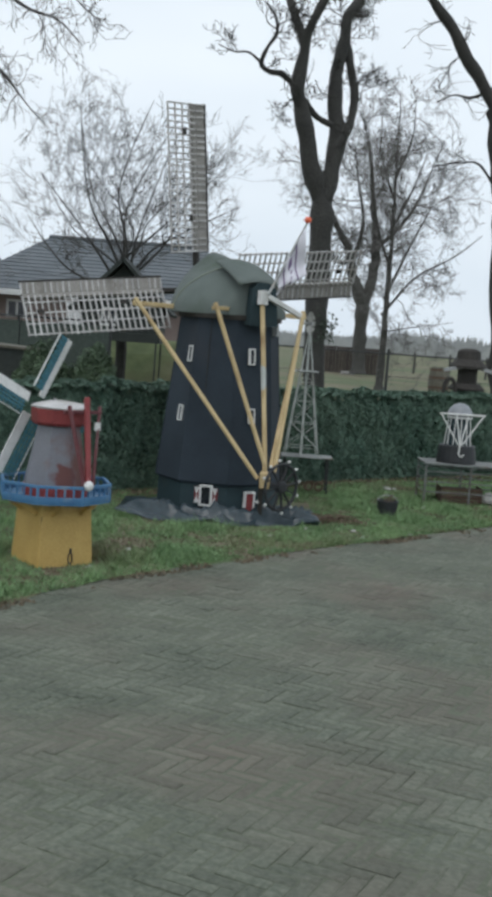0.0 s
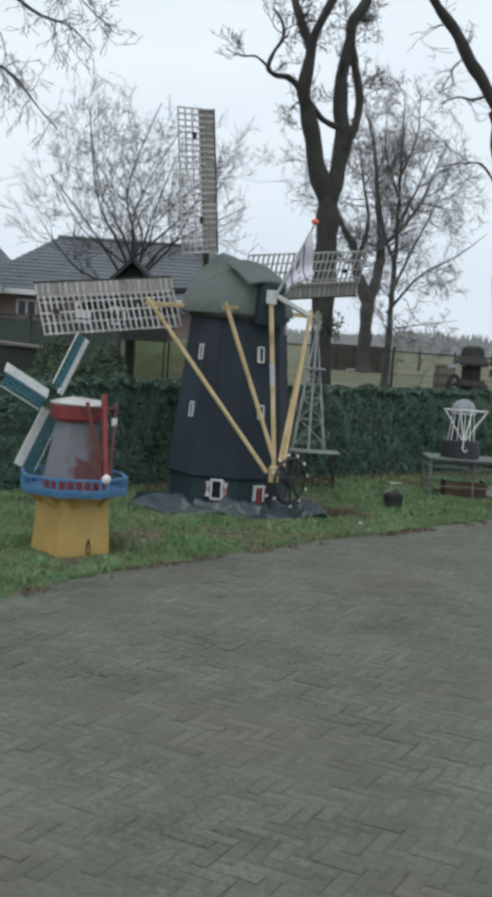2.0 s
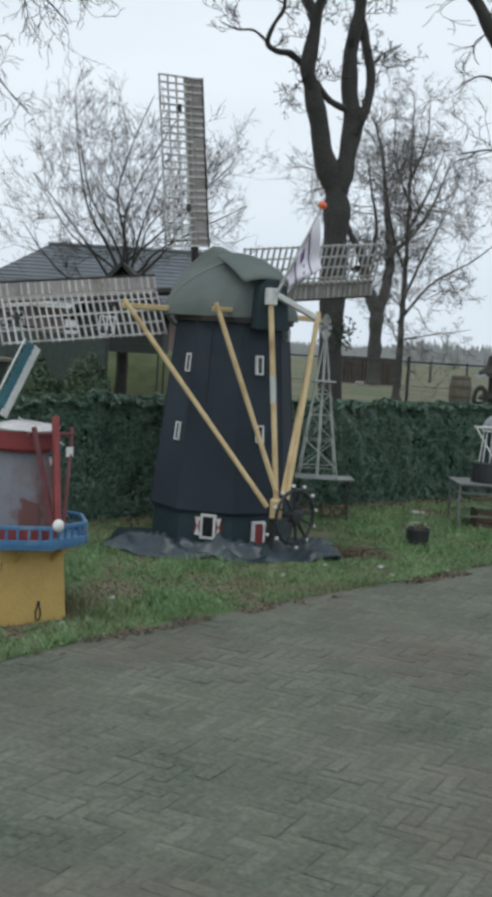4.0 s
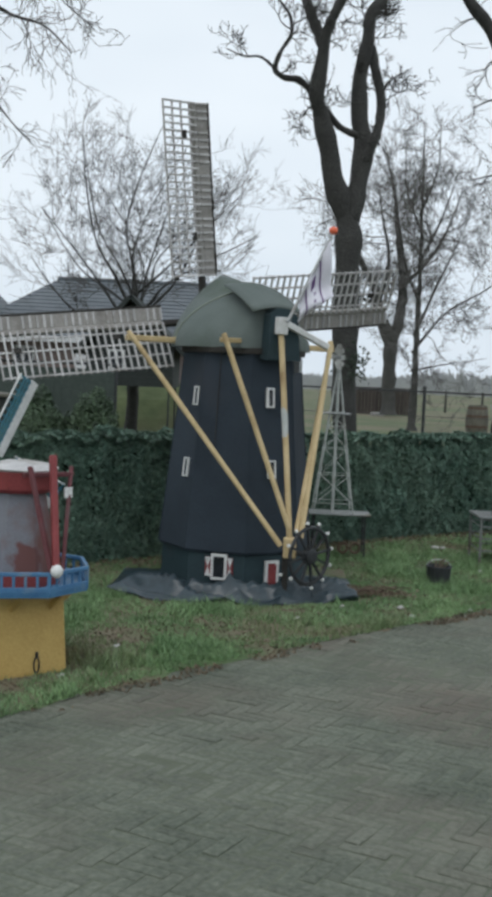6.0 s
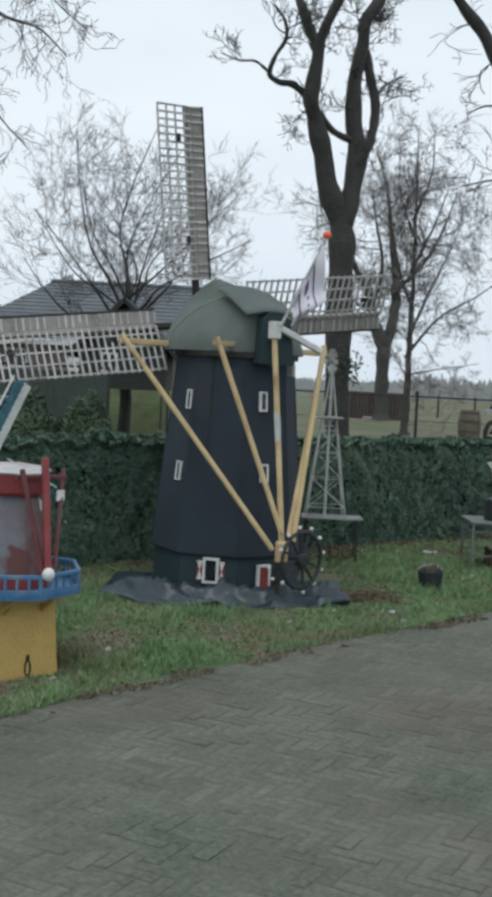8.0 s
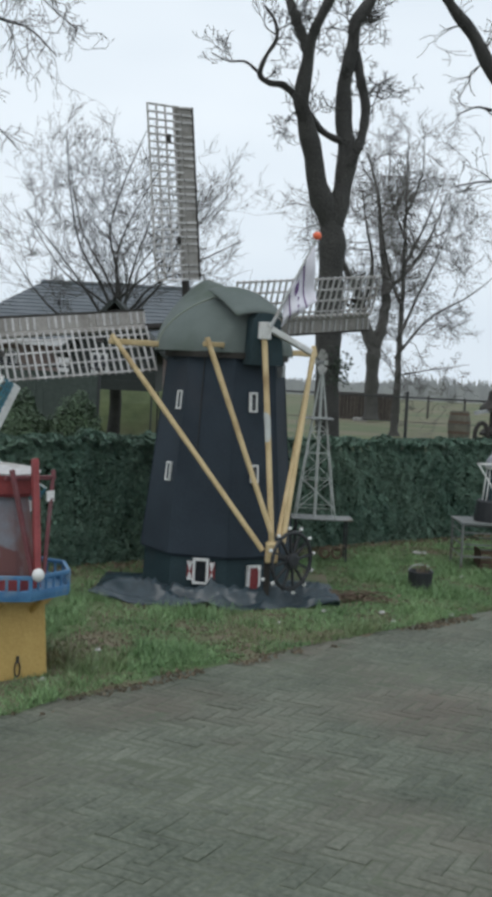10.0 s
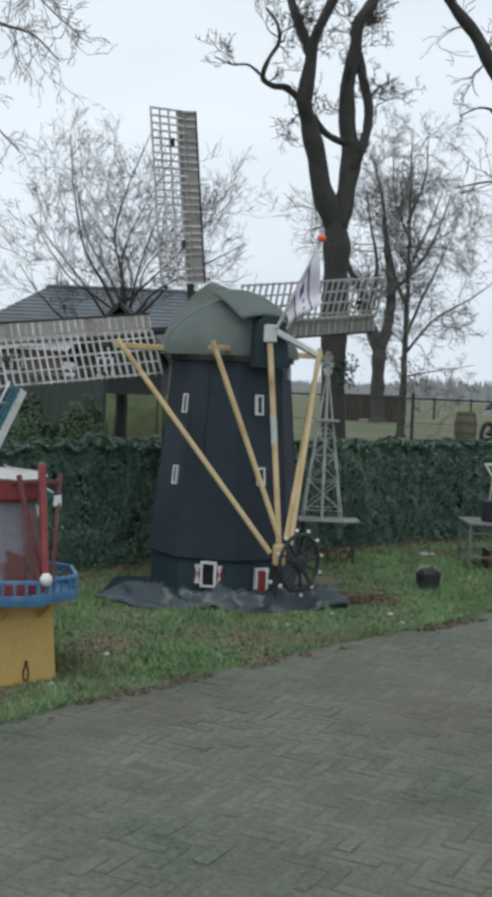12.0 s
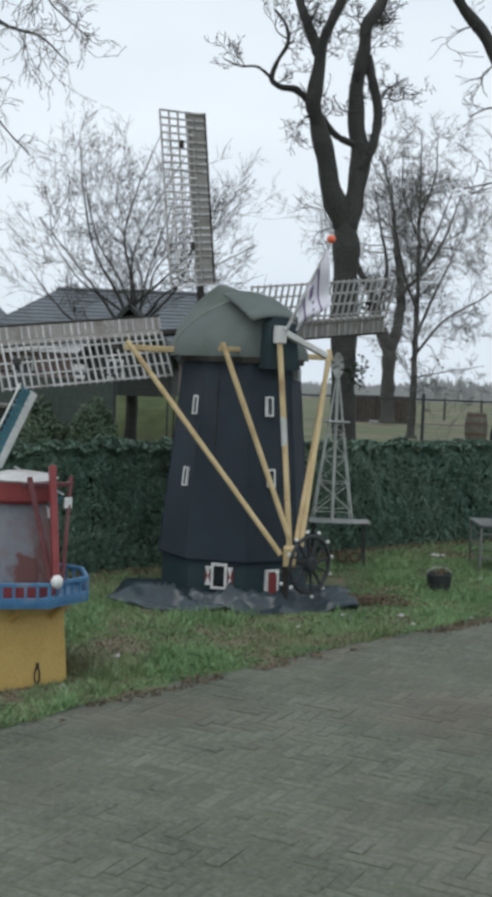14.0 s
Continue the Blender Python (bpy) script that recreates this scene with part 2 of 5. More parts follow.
def add_tube(bm, pts, radii, sides=8, cap=True):
    pts = [Vector(p) for p in pts]
    rings, side = [], None
    for i, p in enumerate(pts):
        d = (pts[min(i + 1, len(pts) - 1)] - pts[max(i - 1, 0)]).normalized()
        if side is None:
            side = d.orthogonal().normalized()
        side = (side - d * side.dot(d))
        side = side.normalized() if side.length > 1e-6 else d.orthogonal().normalized()
        up = d.cross(side)
        r = radii[i] if hasattr(radii, "__len__") else radii
        rings.append([bm.verts.new(p + (side * math.cos(a) + up * math.sin(a)) * r) for a in (2 * math.pi * k / sides for k in range(sides))])
    for a, b in zip(rings, rings[1:]):
        for k in range(sides):
            bm.faces.new((a[k], a[(k + 1) % sides], b[(k + 1) % sides], b[k]))
    if cap:
        bm.faces.new(rings[0][::-1])
        bm.faces.new(rings[-1])


def add_beam(bm, a, b, w, h, bevel=0.0):
    a, b = Vector(a), Vector(b)
    m = Matrix.Translation((a + b) / 2) @ (b - a).to_track_quat("Z", "Y").to_matrix().to_4x4()
    add_box(bm, (w, h, (b - a).length), m, bevel)


def add_prism(bm, rings, sides, turn=0.0, top=True, bottom=True):
    """Stacked regular polygons: rings of (z, circumradius); the first corner stands at turn degrees."""
    loops = []
    for z, r in rings:
        loops.append([bm.verts.new((r * math.cos(a), r * math.sin(a), z)) for a in (radians(turn) + 2 * math.pi * k / sides for k in range(sides))])
    for a, b in zip(loops, loops[1:]):
        for k in range(sides):
            bm.faces.new((a[k], a[(k + 1) % sides], b[(k + 1) % sides], b[k]))
    if bottom:
        bm.faces.new(loops[0][::-1])
    if top:
        bm.faces.new(loops[-1])


def mesh_from(name, verts, faces, mat):
    me = bpy.data.meshes.new(name)
    me.from_pydata(verts, [], faces)
    me.materials.append(mat)
    me.update()
    return me


def scatter_leaves(name, centres, normals, size, mat, rng, droop=0.6):
    """One mesh of small folded leaves at the given places, roughly facing outwards."""
    n = len(centres)
    nrm = normals + rng.normal(0, droop, (n, 3))
    nrm /= np.linalg.norm(nrm, axis=1)[:, None]
    t = np.cross(nrm, rng.normal(0, 1, (n, 3)))
    t /= np.linalg.norm(t, axis=1)[:, None]
    b = np.cross(nrm, t)
    s = size * rng.uniform(0.6, 1.4, (n, 1))
    v = np.empty((n, 4, 3))
    v[:, 0], v[:, 1] = centres - t * s, centres + b * s * 0.55 + nrm * s * 0.15
    v[:, 2], v[:, 3] = centres + t * s, centres - b * s * 0.55 + nrm * s * 0.15
    faces = np.arange(n * 4).reshape(n, 4)
    return mesh_from(name, v.reshape(-1, 3).tolist(), faces.tolist(), mat)


# ---- ground ----
rng = np.random.default_rng(7)
EDGE, ALONG, ROADWARD = Vector((-0.05, 7.2, 0)), Vector((0.7071, 0.7071, 0)), Vector((0.7071, -0.7071, 0))

ground_steps = [-60, -20, -5, 0, 5, 10, 15, 20, 30, 45, 70, 120, 250, 700, 2500]
side_steps = [-2500, -500, -120, -40, -15, -6, 0, 6, 15, 40, 120, 500, 2500]
gv = [(x, y, 0.0) for y in ground_steps for x in side_steps]
nx = len(side_steps)
gf = [(j * nx + i, j * nx + i + 1, (j + 1) * nx + i + 1, (j + 1) * nx + i) for j in range(len(ground_steps) - 1) for i in range(nx - 1)]
ground = tagged(new("ground", mesh_from("ground", gv, gf, M_FIELD)), "flat winter meadow of pale green grass", "ground", kind="structure")


def edge_bend(u):
    """How far the verge swings out into the road, u metres along it."""
    k = min(0.0, u)
    return 0.055 * k * k if k > -2.5 else 0.344 - 0.275 * (k + 2.5)


def verge_height(u, v):
    """Height of the grass verge, v metres behind the road's edge."""
    return 0.028 + 0.008 * min(1.0, max(0.0, v / 0.6)) + 0.014 * noise.noise((u * 1.3, v * 1.7, 0.4)) * min(1.0, max(0.0, v / 0.3))


vv, vf, nu, nw = [], [], 150, 40
for j in range(nw + 1):
    for i in range(nu + 1):
        u, v = -9 + 20 * i / nu, -0.06 + 5.2 * (j / nw) ** 1.3
        wob = (0.10 * noise.noise((u * 1.1, 0.3, 2.0)) + 0.09 * noise.noise((u * 4.0, 0.3, 4.0))) * max(0.0, 1 - j / 6)
        p = EDGE + ALONG * u - ROADWARD * (v + wob - edge_bend(u))
        vv.append((p.x, p.y, 0.020 if j == 0 else max(0.026, verge_height(u, v))))
for j in range(nw):
    for i in range(nu):
        a = j * (nu + 1) + i
        vf.append((a, a + 1, a + nu + 2, a + nu + 1))
verge = tagged(new("grass_verge", mesh_from("grass_verge", vv, vf, M_GRASS)), "rough grass verge with bare muddy patches beside the road", "grass verge", kind="structure")
for f in verge.data.polygons:
    f.use_smooth = True

# grass blades and dead leaves on the verge
def blades(count, lo, hi, tall, wide, keep, seed, bare=False):
    r = np.random.default_rng(seed)
    verts, faces = [], []
    for _ in range(count):
        u, v = r.uniform(-4.5, 8.0), lo + (hi - lo) * r.random() ** 1.2
        thick = noise.noise((u * 1.7, v * 2.2, 7.0)) + 0.5 * noise.noise((u * 6, v * 6, 1.0))
        if (thick > keep) if bare else (thick < keep):
            continue
        p = EDGE + ALONG * u - ROADWARD * (v - edge_bend(u))
        if -1.12 < p.x < 0.86 and 8.6 + 0.38 * abs(p.x + 0.15) < p.y < 10.6:  # under the plastic sheet and the windmill
            continue
        z = verge_height(u, v) - 0.004
        h = tall * r.uniform(0.4, 1.2) * (1.0 + 0.7 * max(0.0, thick))
        a = r.uniform(0, 6.283)
        lean = r.normal(0, 0.5, 2) * h
        dx, dy = wide * math.cos(a), wide * math.sin(a)
        k = len(verts)
        verts += [(p.x - dx, p.y - dy, z), (p.x + dx, p.y + dy, z), (p.x + lean[0], p.y + lean[1], z + h)]
        faces.append((k, k + 1, k + 2))
    return verts, faces


bv, bf = blades(200000, -0.05, 4.6, 0.036, 0.0042, -0.42, 3)
tagged(new("grass", mesh_from("grass", bv, bf, M_BLADE)), "short uneven green grass on the verge", "grass", kind="stuff")
bv, bf = blades(90000, -0.04, 2.6, 0.07, 0.005, 0.27, 17)
tagged(new("grass_tufts", mesh_from("grass_tufts", bv, bf, M_BLADE)), "longer tufts of green grass along the verge", "grass", kind="stuff")
bv, bf = blades(52000, -0.2, 3.2, 0.02, 0.012, -0.12, 5, bare=True)
tagged(new("fallen_leaves", mesh_from("fallen_leaves", bv, bf, M_DRY)), "brown dead leaves and straw lying in the grass", "leaves", kind="stuff")

# ---- hedge ----
HEDGE, HDIR = Vector((-1.5, 10.25, 0)), Vector((0.767, 0.641, 0)).normalized()
HBACK = Vector((-HDIR.y, HDIR.x, 0))
H_FROM, H_TO = -5.0, 11.0
hedge = thing("hedge", HEDGE, "clipped dark evergreen hedge behind the lawn", "hedge")
# inner sheet behind the leaves, its dark colour painted in as shade
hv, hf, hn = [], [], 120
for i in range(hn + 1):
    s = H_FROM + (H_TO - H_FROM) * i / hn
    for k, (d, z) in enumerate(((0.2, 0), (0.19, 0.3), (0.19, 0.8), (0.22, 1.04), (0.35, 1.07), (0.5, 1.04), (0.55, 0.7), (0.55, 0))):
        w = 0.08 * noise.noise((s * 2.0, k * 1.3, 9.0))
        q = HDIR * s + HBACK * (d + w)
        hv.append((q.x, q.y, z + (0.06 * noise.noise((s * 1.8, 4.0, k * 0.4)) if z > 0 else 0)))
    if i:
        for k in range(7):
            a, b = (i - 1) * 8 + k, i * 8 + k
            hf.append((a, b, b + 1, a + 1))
shade_core = new("shade_core", mesh_from("shade_core", hv, hf, M_HEDGE_SHADE))
shade_core.parent = hedge
n = 190000
s, q = rng.uniform(H_FROM, H_TO, n), rng.random(n)
bulge = np.array([0.07 * noise.noise((a * 2.0, b * 3.0, 3.0)) + 0.075 * noise.noise((a * 5.0, b * 7.0, 5.0)) + 0.03 * noise.noise((a * 13.0, b * 16.0, 8.0)) for a, b in zip(s, q)])
hollow = np.array([noise.noise((a * 3.6, b * 6.0, 14.0)) + 0.6 * noise.noise((a * 9.0, b * 13.0, 17.0)) for a, b in zip(s, q)])
shown = (hollow > -0.42) | (rng.random(n) < 0.42)
s, q, bulge = s[shown], q[shown], bulge[shown]
front, topf = q < 0.66, (q >= 0.66) & (q < 0.92)
zz = np.where(front, q / 0.66 * 1.16, np.where(topf, 1.17, (1 - q) / 0.08 * 1.1))
dd = np.where(front, 0.05, np.where(topf, 0.02 + (q - 0.66) / 0.26 * 0.64, 0.68)) + np.where(front & (zz > 1.0), (zz - 1.0) * 0.5, 0)
hd, hb = np.array(HDIR), np.array(HBACK)
cen = s[:, None] * hd + (dd + np.where(front, -bulge, bulge))[:, None] * hb
cen[:, 2] = zz + np.where(topf, bulge * 0.9, 0) + 0.01
nor = np.where(front[:, None], -hb, np.where(topf[:, None], np.array([0, 0, 1.0]), hb))
leaves = new("leaves", scatter_leaves("leaves", cen, nor + np.array([0, 0, 0.3]), 0.025, M_LEAF, rng))
leaves.parent = hedge
leaves["kind"] = "stuff"

# ---- the large black windmill ----
MILL = Vector((-0.15, 9.95, 0))
TAIL, ACROSS = Vector((math.sin(radians(28)), -math.cos(radians(28)), 0)), Vector((math.cos(radians(28)), math.sin(radians(28)), 0))
mill = thing("windmill", MILL, "black garden windmill, green felt cap, yellow poles, white lattice sails", "windmill")
FACE_TURN = -90 - 14 + 22.5
bm = bmesh.new()
add_prism(bm, [(0.335, 0.655), (0.355, 0.668), (0.8, 0.625), (1.4, 0.56), (2.04, 0.505)], 8, FACE_TURN)
part("tower_body", bm, M_FELT, mill, "body clad in black roofing felt")
bm = bmesh.new()
add_prism(bm, [(0.0, 0.64), (0.345, 0.63)], 8, FACE_TURN)
part("skirt", bm, M_SKIRT, mill, "dark blue boarded base")
bm = bmesh.new()
add_prism(bm, [(1.985, 0.535), (2.035, 0.54)], 24)
part("curb_ring", bm, M_DARKWOOD, mill)
for k in range(8):
    a = radians(FACE_TURN + 45 * k)
    bm = bmesh.new()
    d = Vector((math.cos(a), math.sin(a), 0))
    add_tube(bm, [d * 0.668 + Vector((0, 0, 0.36)), d * 0.562 + Vector((0, 0, 1.4)), d * 0.508 + Vector((0, 0, 2.0))], 0.006, 4)
    part("corner_seam", bm, M_FELT, mill)


def cap_section(s):
    """Half width, base height and crown height of the cap, s metres towards the tail."""
    t = (s + 0.52) / 1.02
    w = 0.36 + 0.25 * math.sin(math.pi * min(1, max(0, 0.12 + 0.72 * t)))
    return w * (1 - 0.42 * max(0, t - 0.62) / 0.38), 2.03, 2.70 - 0.10 * t - 0.22 * t * t


def cap_point(s, a, grow=1.0):
    w, zb, zt = cap_section(s)
    return TAIL * s + ACROSS * (-w * math.cos(a) * grow) + Vector((0, 0, zb + (zt - zb) * grow * (math.sin(a) ** 0.85 * 0.55 + 0.45 * (1 - abs(math.cos(a))))))


bm = bmesh.new()
cols, rows_ = 21, 19
grid = [[bm.verts.new(cap_point(-0.52 + 1.02 * i / (rows_ - 1), math.pi * k / (cols - 1))) for k in range(cols)] for i in range(rows_)]
for p, q in zip(grid, grid[1:]):
    for k in range(cols - 1):
        bm.faces.new((p[k], q[k], q[k + 1], p[k + 1]))
bm.faces.new(grid[0])
bm.faces.new(grid[-1][::-1])
part("cap", bm, M_CAP, mill, "grey-green mineral felt cap", smooth=True)
turn_cap = Matrix.Rotation(math.atan2(TAIL.y, TAIL.x), 4, "Z")
bm = bmesh.new()
f = bm.faces.new([bm.verts.new(p) for p in ((0.22, -0.10, 1.96), (0.22, 0.21, 1.96), (0.22, 0.17, 2.33), (0.22, 0.08, 2.385), (0.22, -0.03, 2.385), (0.22, -0.08, 2.33))])
ext = bmesh.ops.extrude_face_region(bm, geom=[f])
bmesh.ops.translate(bm, vec=(0.40, 0, -0.02), verts=[v for v in ext["geom"] if isinstance(v, bmesh.types.BMVert)])
bmesh.ops.transform(bm, matrix=turn_cap, verts=bm.verts[:])
bmesh.ops.recalc_face_normals(bm, faces=bm.faces[:])
part("rear_box", bm, M_SKIRT, mill, "black boarded rear end of the cap")
bm = bmesh.new()
lip = []
for i in range(8):
    s = 0.05 + 0.56 * i / 7
    row = []
    for k in range(9):
        y = -0.24 + 0.48 * k / 8
        z = 2.45 - 0.075 * (i / 7) ** 2 - 0.75 * y * y + 0.006 * noise.noise((s * 8, y * 9, 2.0)) + 0.16 * (1 - i / 7)
        row.append(bm.verts.new((s, y, z)))
    lip.append(row)
for p, q in zip(lip, lip[1:]):
    for k in range(8):
        bm.faces.new((p[k], q[k], q[k + 1], p[k + 1]))
bm.normal_update()
bmesh.ops.solidify(bm, geom=bm.faces[:], thickness=0.014)
bmesh.ops.transform(bm, matrix=turn_cap, verts=bm.verts[:])
part("felt_lip", bm, M_CAP, mill, "green felt lip over the rear end", smooth=True)
bm = bmesh.new()
seam = [cap_point(-0.14 + 0.30 * (k / 14) ** 1.5, math.pi * (0.03 + 0.52 * k / 14), 1.006) for k in range(15)]
add_tube(bm, seam, 0.008, 5)
part("felt_seam", bm, M_SEAM, mill, "pale curved seam")


def mill_window(deg, z, w, h, frame_mat, pane_mat, radius, lean, name="window", shutters=False, bars=True):
    """A framed opening on the body; deg from the direction of the viewer, to the right."""
    a = radians(-90 + deg)
    out = Vector((math.cos(a), math.sin(a), 0))
    m = Matrix.Translation(out * radius + Vector((0, 0, z))) @ Euler((radians(-lean), 0, a + math.pi / 2), "XYZ").to_matrix().to_4x4()
    win = new(name)
    win.parent, win.matrix_basis = mill, m
    bm = bmesh.new()
    t = max(0.014, w * 0.16)
    for x in (-1, 1):
        add_box(bm, (t, 0.035, h), Matrix.Translation((x * (w - t) / 2, 0, 0)), 0.002)
    for y in (-1, 1):
        add_box(bm, (w - 2 * t, 0.033, t), Matrix.Translation((0, 0, y * (h - t) / 2)), 0.002)
    part("frame", bm, frame_mat, win)
    bm = bmesh.new()
    add_box(bm, (w - 2 * t, 0.02, h - 2 * t))
    part("pane" if name == "window" else "door_leaf", bm, pane_mat, win)
    if shutters:
        for x in (-1, 1):
            bm = bmesh.new()
            c = (w / 2 + 0.026) * x
            for q in (((-0.024, 1), (0.024, 1), (0, 0.0)), ((-0.024, -1), (0, 0.0), (0.024, -1))):
                vs = [bm.verts.new((c + px, -0.012, pz * h * 0.36)) for px, pz in q]
                f = bm.faces.new(vs)
            ext = bmesh.ops.extrude_face_region(bm, geom=bm.faces[:])
            bmesh.ops.translate(bm, vec=(0, 0.012, 0), verts=[v for v in ext["geom"] if isinstance(v, bmesh.types.BMVert)])
            shutter = part("shutter", bm, M_WHITE, win, "white hourglass shutter on red")
            bm = bmesh.new()
            add_box(bm, (0.048, 0.006, h * 0.74), Matrix.Translation((c, 0.004, 0)))
            part("shutter_board", bm, M_RED, shutter)
    return win


mill_window(28, 1.63, 0.068, 0.165, M_WHITE, M_GLASSDARK, 0.525, 5)
mill_window(29, 1.04, 0.068, 0.15, M_WHITE, M_GLASSDARK, 0.585, 6)
mill_window(-45, 1.62, 0.06, 0.16, M_WHITE, M_FELT, 0.515, 5)
mill_window(-48, 1.02, 0.06, 0.16, M_WHITE, M_FELT, 0.575, 6)
mill_window(-11, 0.222, 0.135, 0.215, M_WHITE, M_GLASSDARK, 0.605, 0, shutters=True)
mill_window(32, 0.155, 0.125, 0.25, M_WHITE, M_RED, 0.605, 0, name="door")

seam_a = radians(-90 - 21)
bm = bmesh.new()
d = Vector((math.cos(seam_a), math.sin(seam_a), 0))
add_tube(bm, [d * 0.484 + Vector((0, 0, 1.99)), d * 0.526 + Vector((0, 0, 1.5)), d * 0.552 + Vector((0, 0, 1.2))], [0.004, 0.004, 0.003], 5)
part("lap_seam", bm, M_DARKWOOD, mill, "dark lapped felt joint")
va = radians(-90 + 66)
bm = bmesh.new()
add_box(bm, (0.07, 0.06, 0.1), Matrix.Translation(Vector((math.cos(va), math.sin(va), 0)) * 0.51 + Vector((0, 0, 1.9))) @ Matrix.Rotation(va, 4, "Z"), 0.005)
part("vent_box", bm, M_METAL, mill, "small grey vent box")

# tail: two cross beams, braces and the winch
Z = Vector((0, 0, 1))
def at_tail(s, y, z):
    return TAIL * s + ACROSS * y + Z * z


def pole(name, a, b, r, mat, label=""):
    bm = bmesh.new()
    a, b = Vector(a), Vector(b)
    d = b - a
    bow = Vector((noise.noise(a * 3), noise.noise(b * 3), 0)) * 0.012
    add_tube(bm, [a, a + d * 0.33 + bow, a + d * 0.66 + bow * 0.8, b], [r, r * 1.04, r * 0.98, r], 10)
    return part(name, bm, mat, mill, label, smooth=False)


FOOT = at_tail(1.10, -0.08, 0.50)
bm = bmesh.new()
add_beam(bm, at_tail(-0.15, -1.03, 2.08), at_tail(-0.15, 1.0, 2.08), 0.05, 0.05, 0.006)
part("long_cross_beam", bm, M_POLE, mill, "yellow cross beam through the cap")
bm = bmesh.new()
add_beam(bm, at_tail(0.66, -0.54, 2.08), at_tail(0.40, -0.18, 2.09), 0.04, 0.04, 0.006)
part("short_cross_beam", bm, M_POLE, mill)
bm = bmesh.new()
add_beam(bm, at_tail(0.66, 0.02, 2.25), at_tail(0.62, 0.50, 2.06), 0.05, 0.05, 0.006)
part("tail_plank", bm, M_WHITE, mill, "white sloping plank")
bm = bmesh.new()
add_box(bm, (0.085, 0.08, 0.14), Matrix.Translation(at_tail(0.66, 0.0, 2.22)) @ Matrix.Rotation(radians(28), 4, "Z"), 0.006)
part("tail_box", bm, M_WHITE, mill, "white block at the rear of the cap")
pole("brace", at_tail(-0.15, -1.01, 2.13), FOOT + Vector((-0.07, 0, -0.02)), 0.0215, M_POLE)
pole("brace", at_tail(0.66, -0.52, 2.13), FOOT + Vector((-0.01, -0.01, 0.12)), 0.0215, M_POLE)
pole("brace", at_tail(-0.15, 0.98, 2.12), FOOT + Vector((0.05, 0.02, 0.1)), 0.0215, M_POLE)
pole("brace", at_tail(0.62, 0.50, 2.12), FOOT + Vector((0.085, 0.0, 0.05)), 0.021, M_POLE)
pole("tail_pole", at_tail(0.66, 0.0, 2.15), FOOT + Vector((0.0, 0, 0.0)), 0.0235, M_POLE)
pole("tail_pole_patch", at_tail(0.655, 0.0, 2.15).lerp(FOOT, 0.36), at_tail(0.655, 0.0, 2.15).lerp(FOOT, 0.50), 0.0255, M_ZINC, "worn grey-white stretch of the pole")
bm = bmesh.new()
add_box(bm, (0.1, 0.12, 0.16), Matrix.Translation(FOOT - Z * 0.03), 0.012)
part("winch_block", bm, M_POLE, mill)
bm = bmesh.new()
add_beam(bm, FOOT - Z * 0.05 + Vector((-0.03, 0, 0)), Vector((FOOT.x - 0.03, FOOT.y, 0.02)), 0.05, 0.05, 0.004)
part("winch_stand", bm, M_DARKWOOD, mill)
for dx, dz in ((-0.09, -0.16), (-0.06, -0.24)):
    bm = bmesh.new()
    bmesh.ops.create_icosphere(bm, subdivisions=2, radius=0.016, matrix=Matrix.Translation(FOOT + Vector((dx, -0.05, dz))))
    part("knob", bm, M_WHITE, mill)
    bm = bmesh.new()
    add_tube(bm, [FOOT + Vector((dx, -0.05, dz)), FOOT + Vector((-0.03, 0.0, dz + 0.01))], 0.008, 6)
    part("crank", bm, M_IRON, mill)

# winch wheel with pale handle tips
hub = Vector((0.60, -1.12, 0.43))
wheel = new("winch_wheel")
wheel.parent, wheel.matrix_basis = mill, Matrix.Translation(hub) @ Euler((0, 0, radians(45)), "XYZ").to_matrix().to_4x4() @ Euler((radians(90), 0, 0), "XYZ").to_matrix().to_4x4()
bm = bmesh.new()
ring = [Vector((0.22 * math.cos(a), 0.22 * math.sin(a), 0)) for a in (2 * math.pi * k / 28 for k in range(29))]
add_tube(bm, ring, 0.016, 6, cap=False)
part("rim", bm, M_IRON, wheel)
bm = bmesh.new()
add_tube(bm, [(0, 0, -0.035), (0, 0, -0.03), (0, 0, 0.03), (0, 0, 0.035)], [0.04, 0.06, 0.06, 0.04], 16)
part("hub", bm, M_IRON, wheel)
for k in range(12):
    a = 2 * math.pi * k / 12 + 0.15
    d = Vector((math.cos(a), math.sin(a), 0))
    bm = bmesh.new()
    add_beam(bm, d * 0.05, d * 0.245, 0.014, 0.02)
    part("spoke", bm, M_IRON, wheel)
    if k % 12 not in (6, 8):
        bm = bmesh.new()
        add_tube(bm, [d * 0.242, d * 0.256, d * 0.27], [0.008, 0.017, 0.01], 7)
        part("handle_tip", bm, M_WHITE, wheel, "small white handle tip")
pole("winch_axle", hub + Vector((0.02, 0.02, 0)), FOOT - Z * 0.06, 0.022, M_IRON)

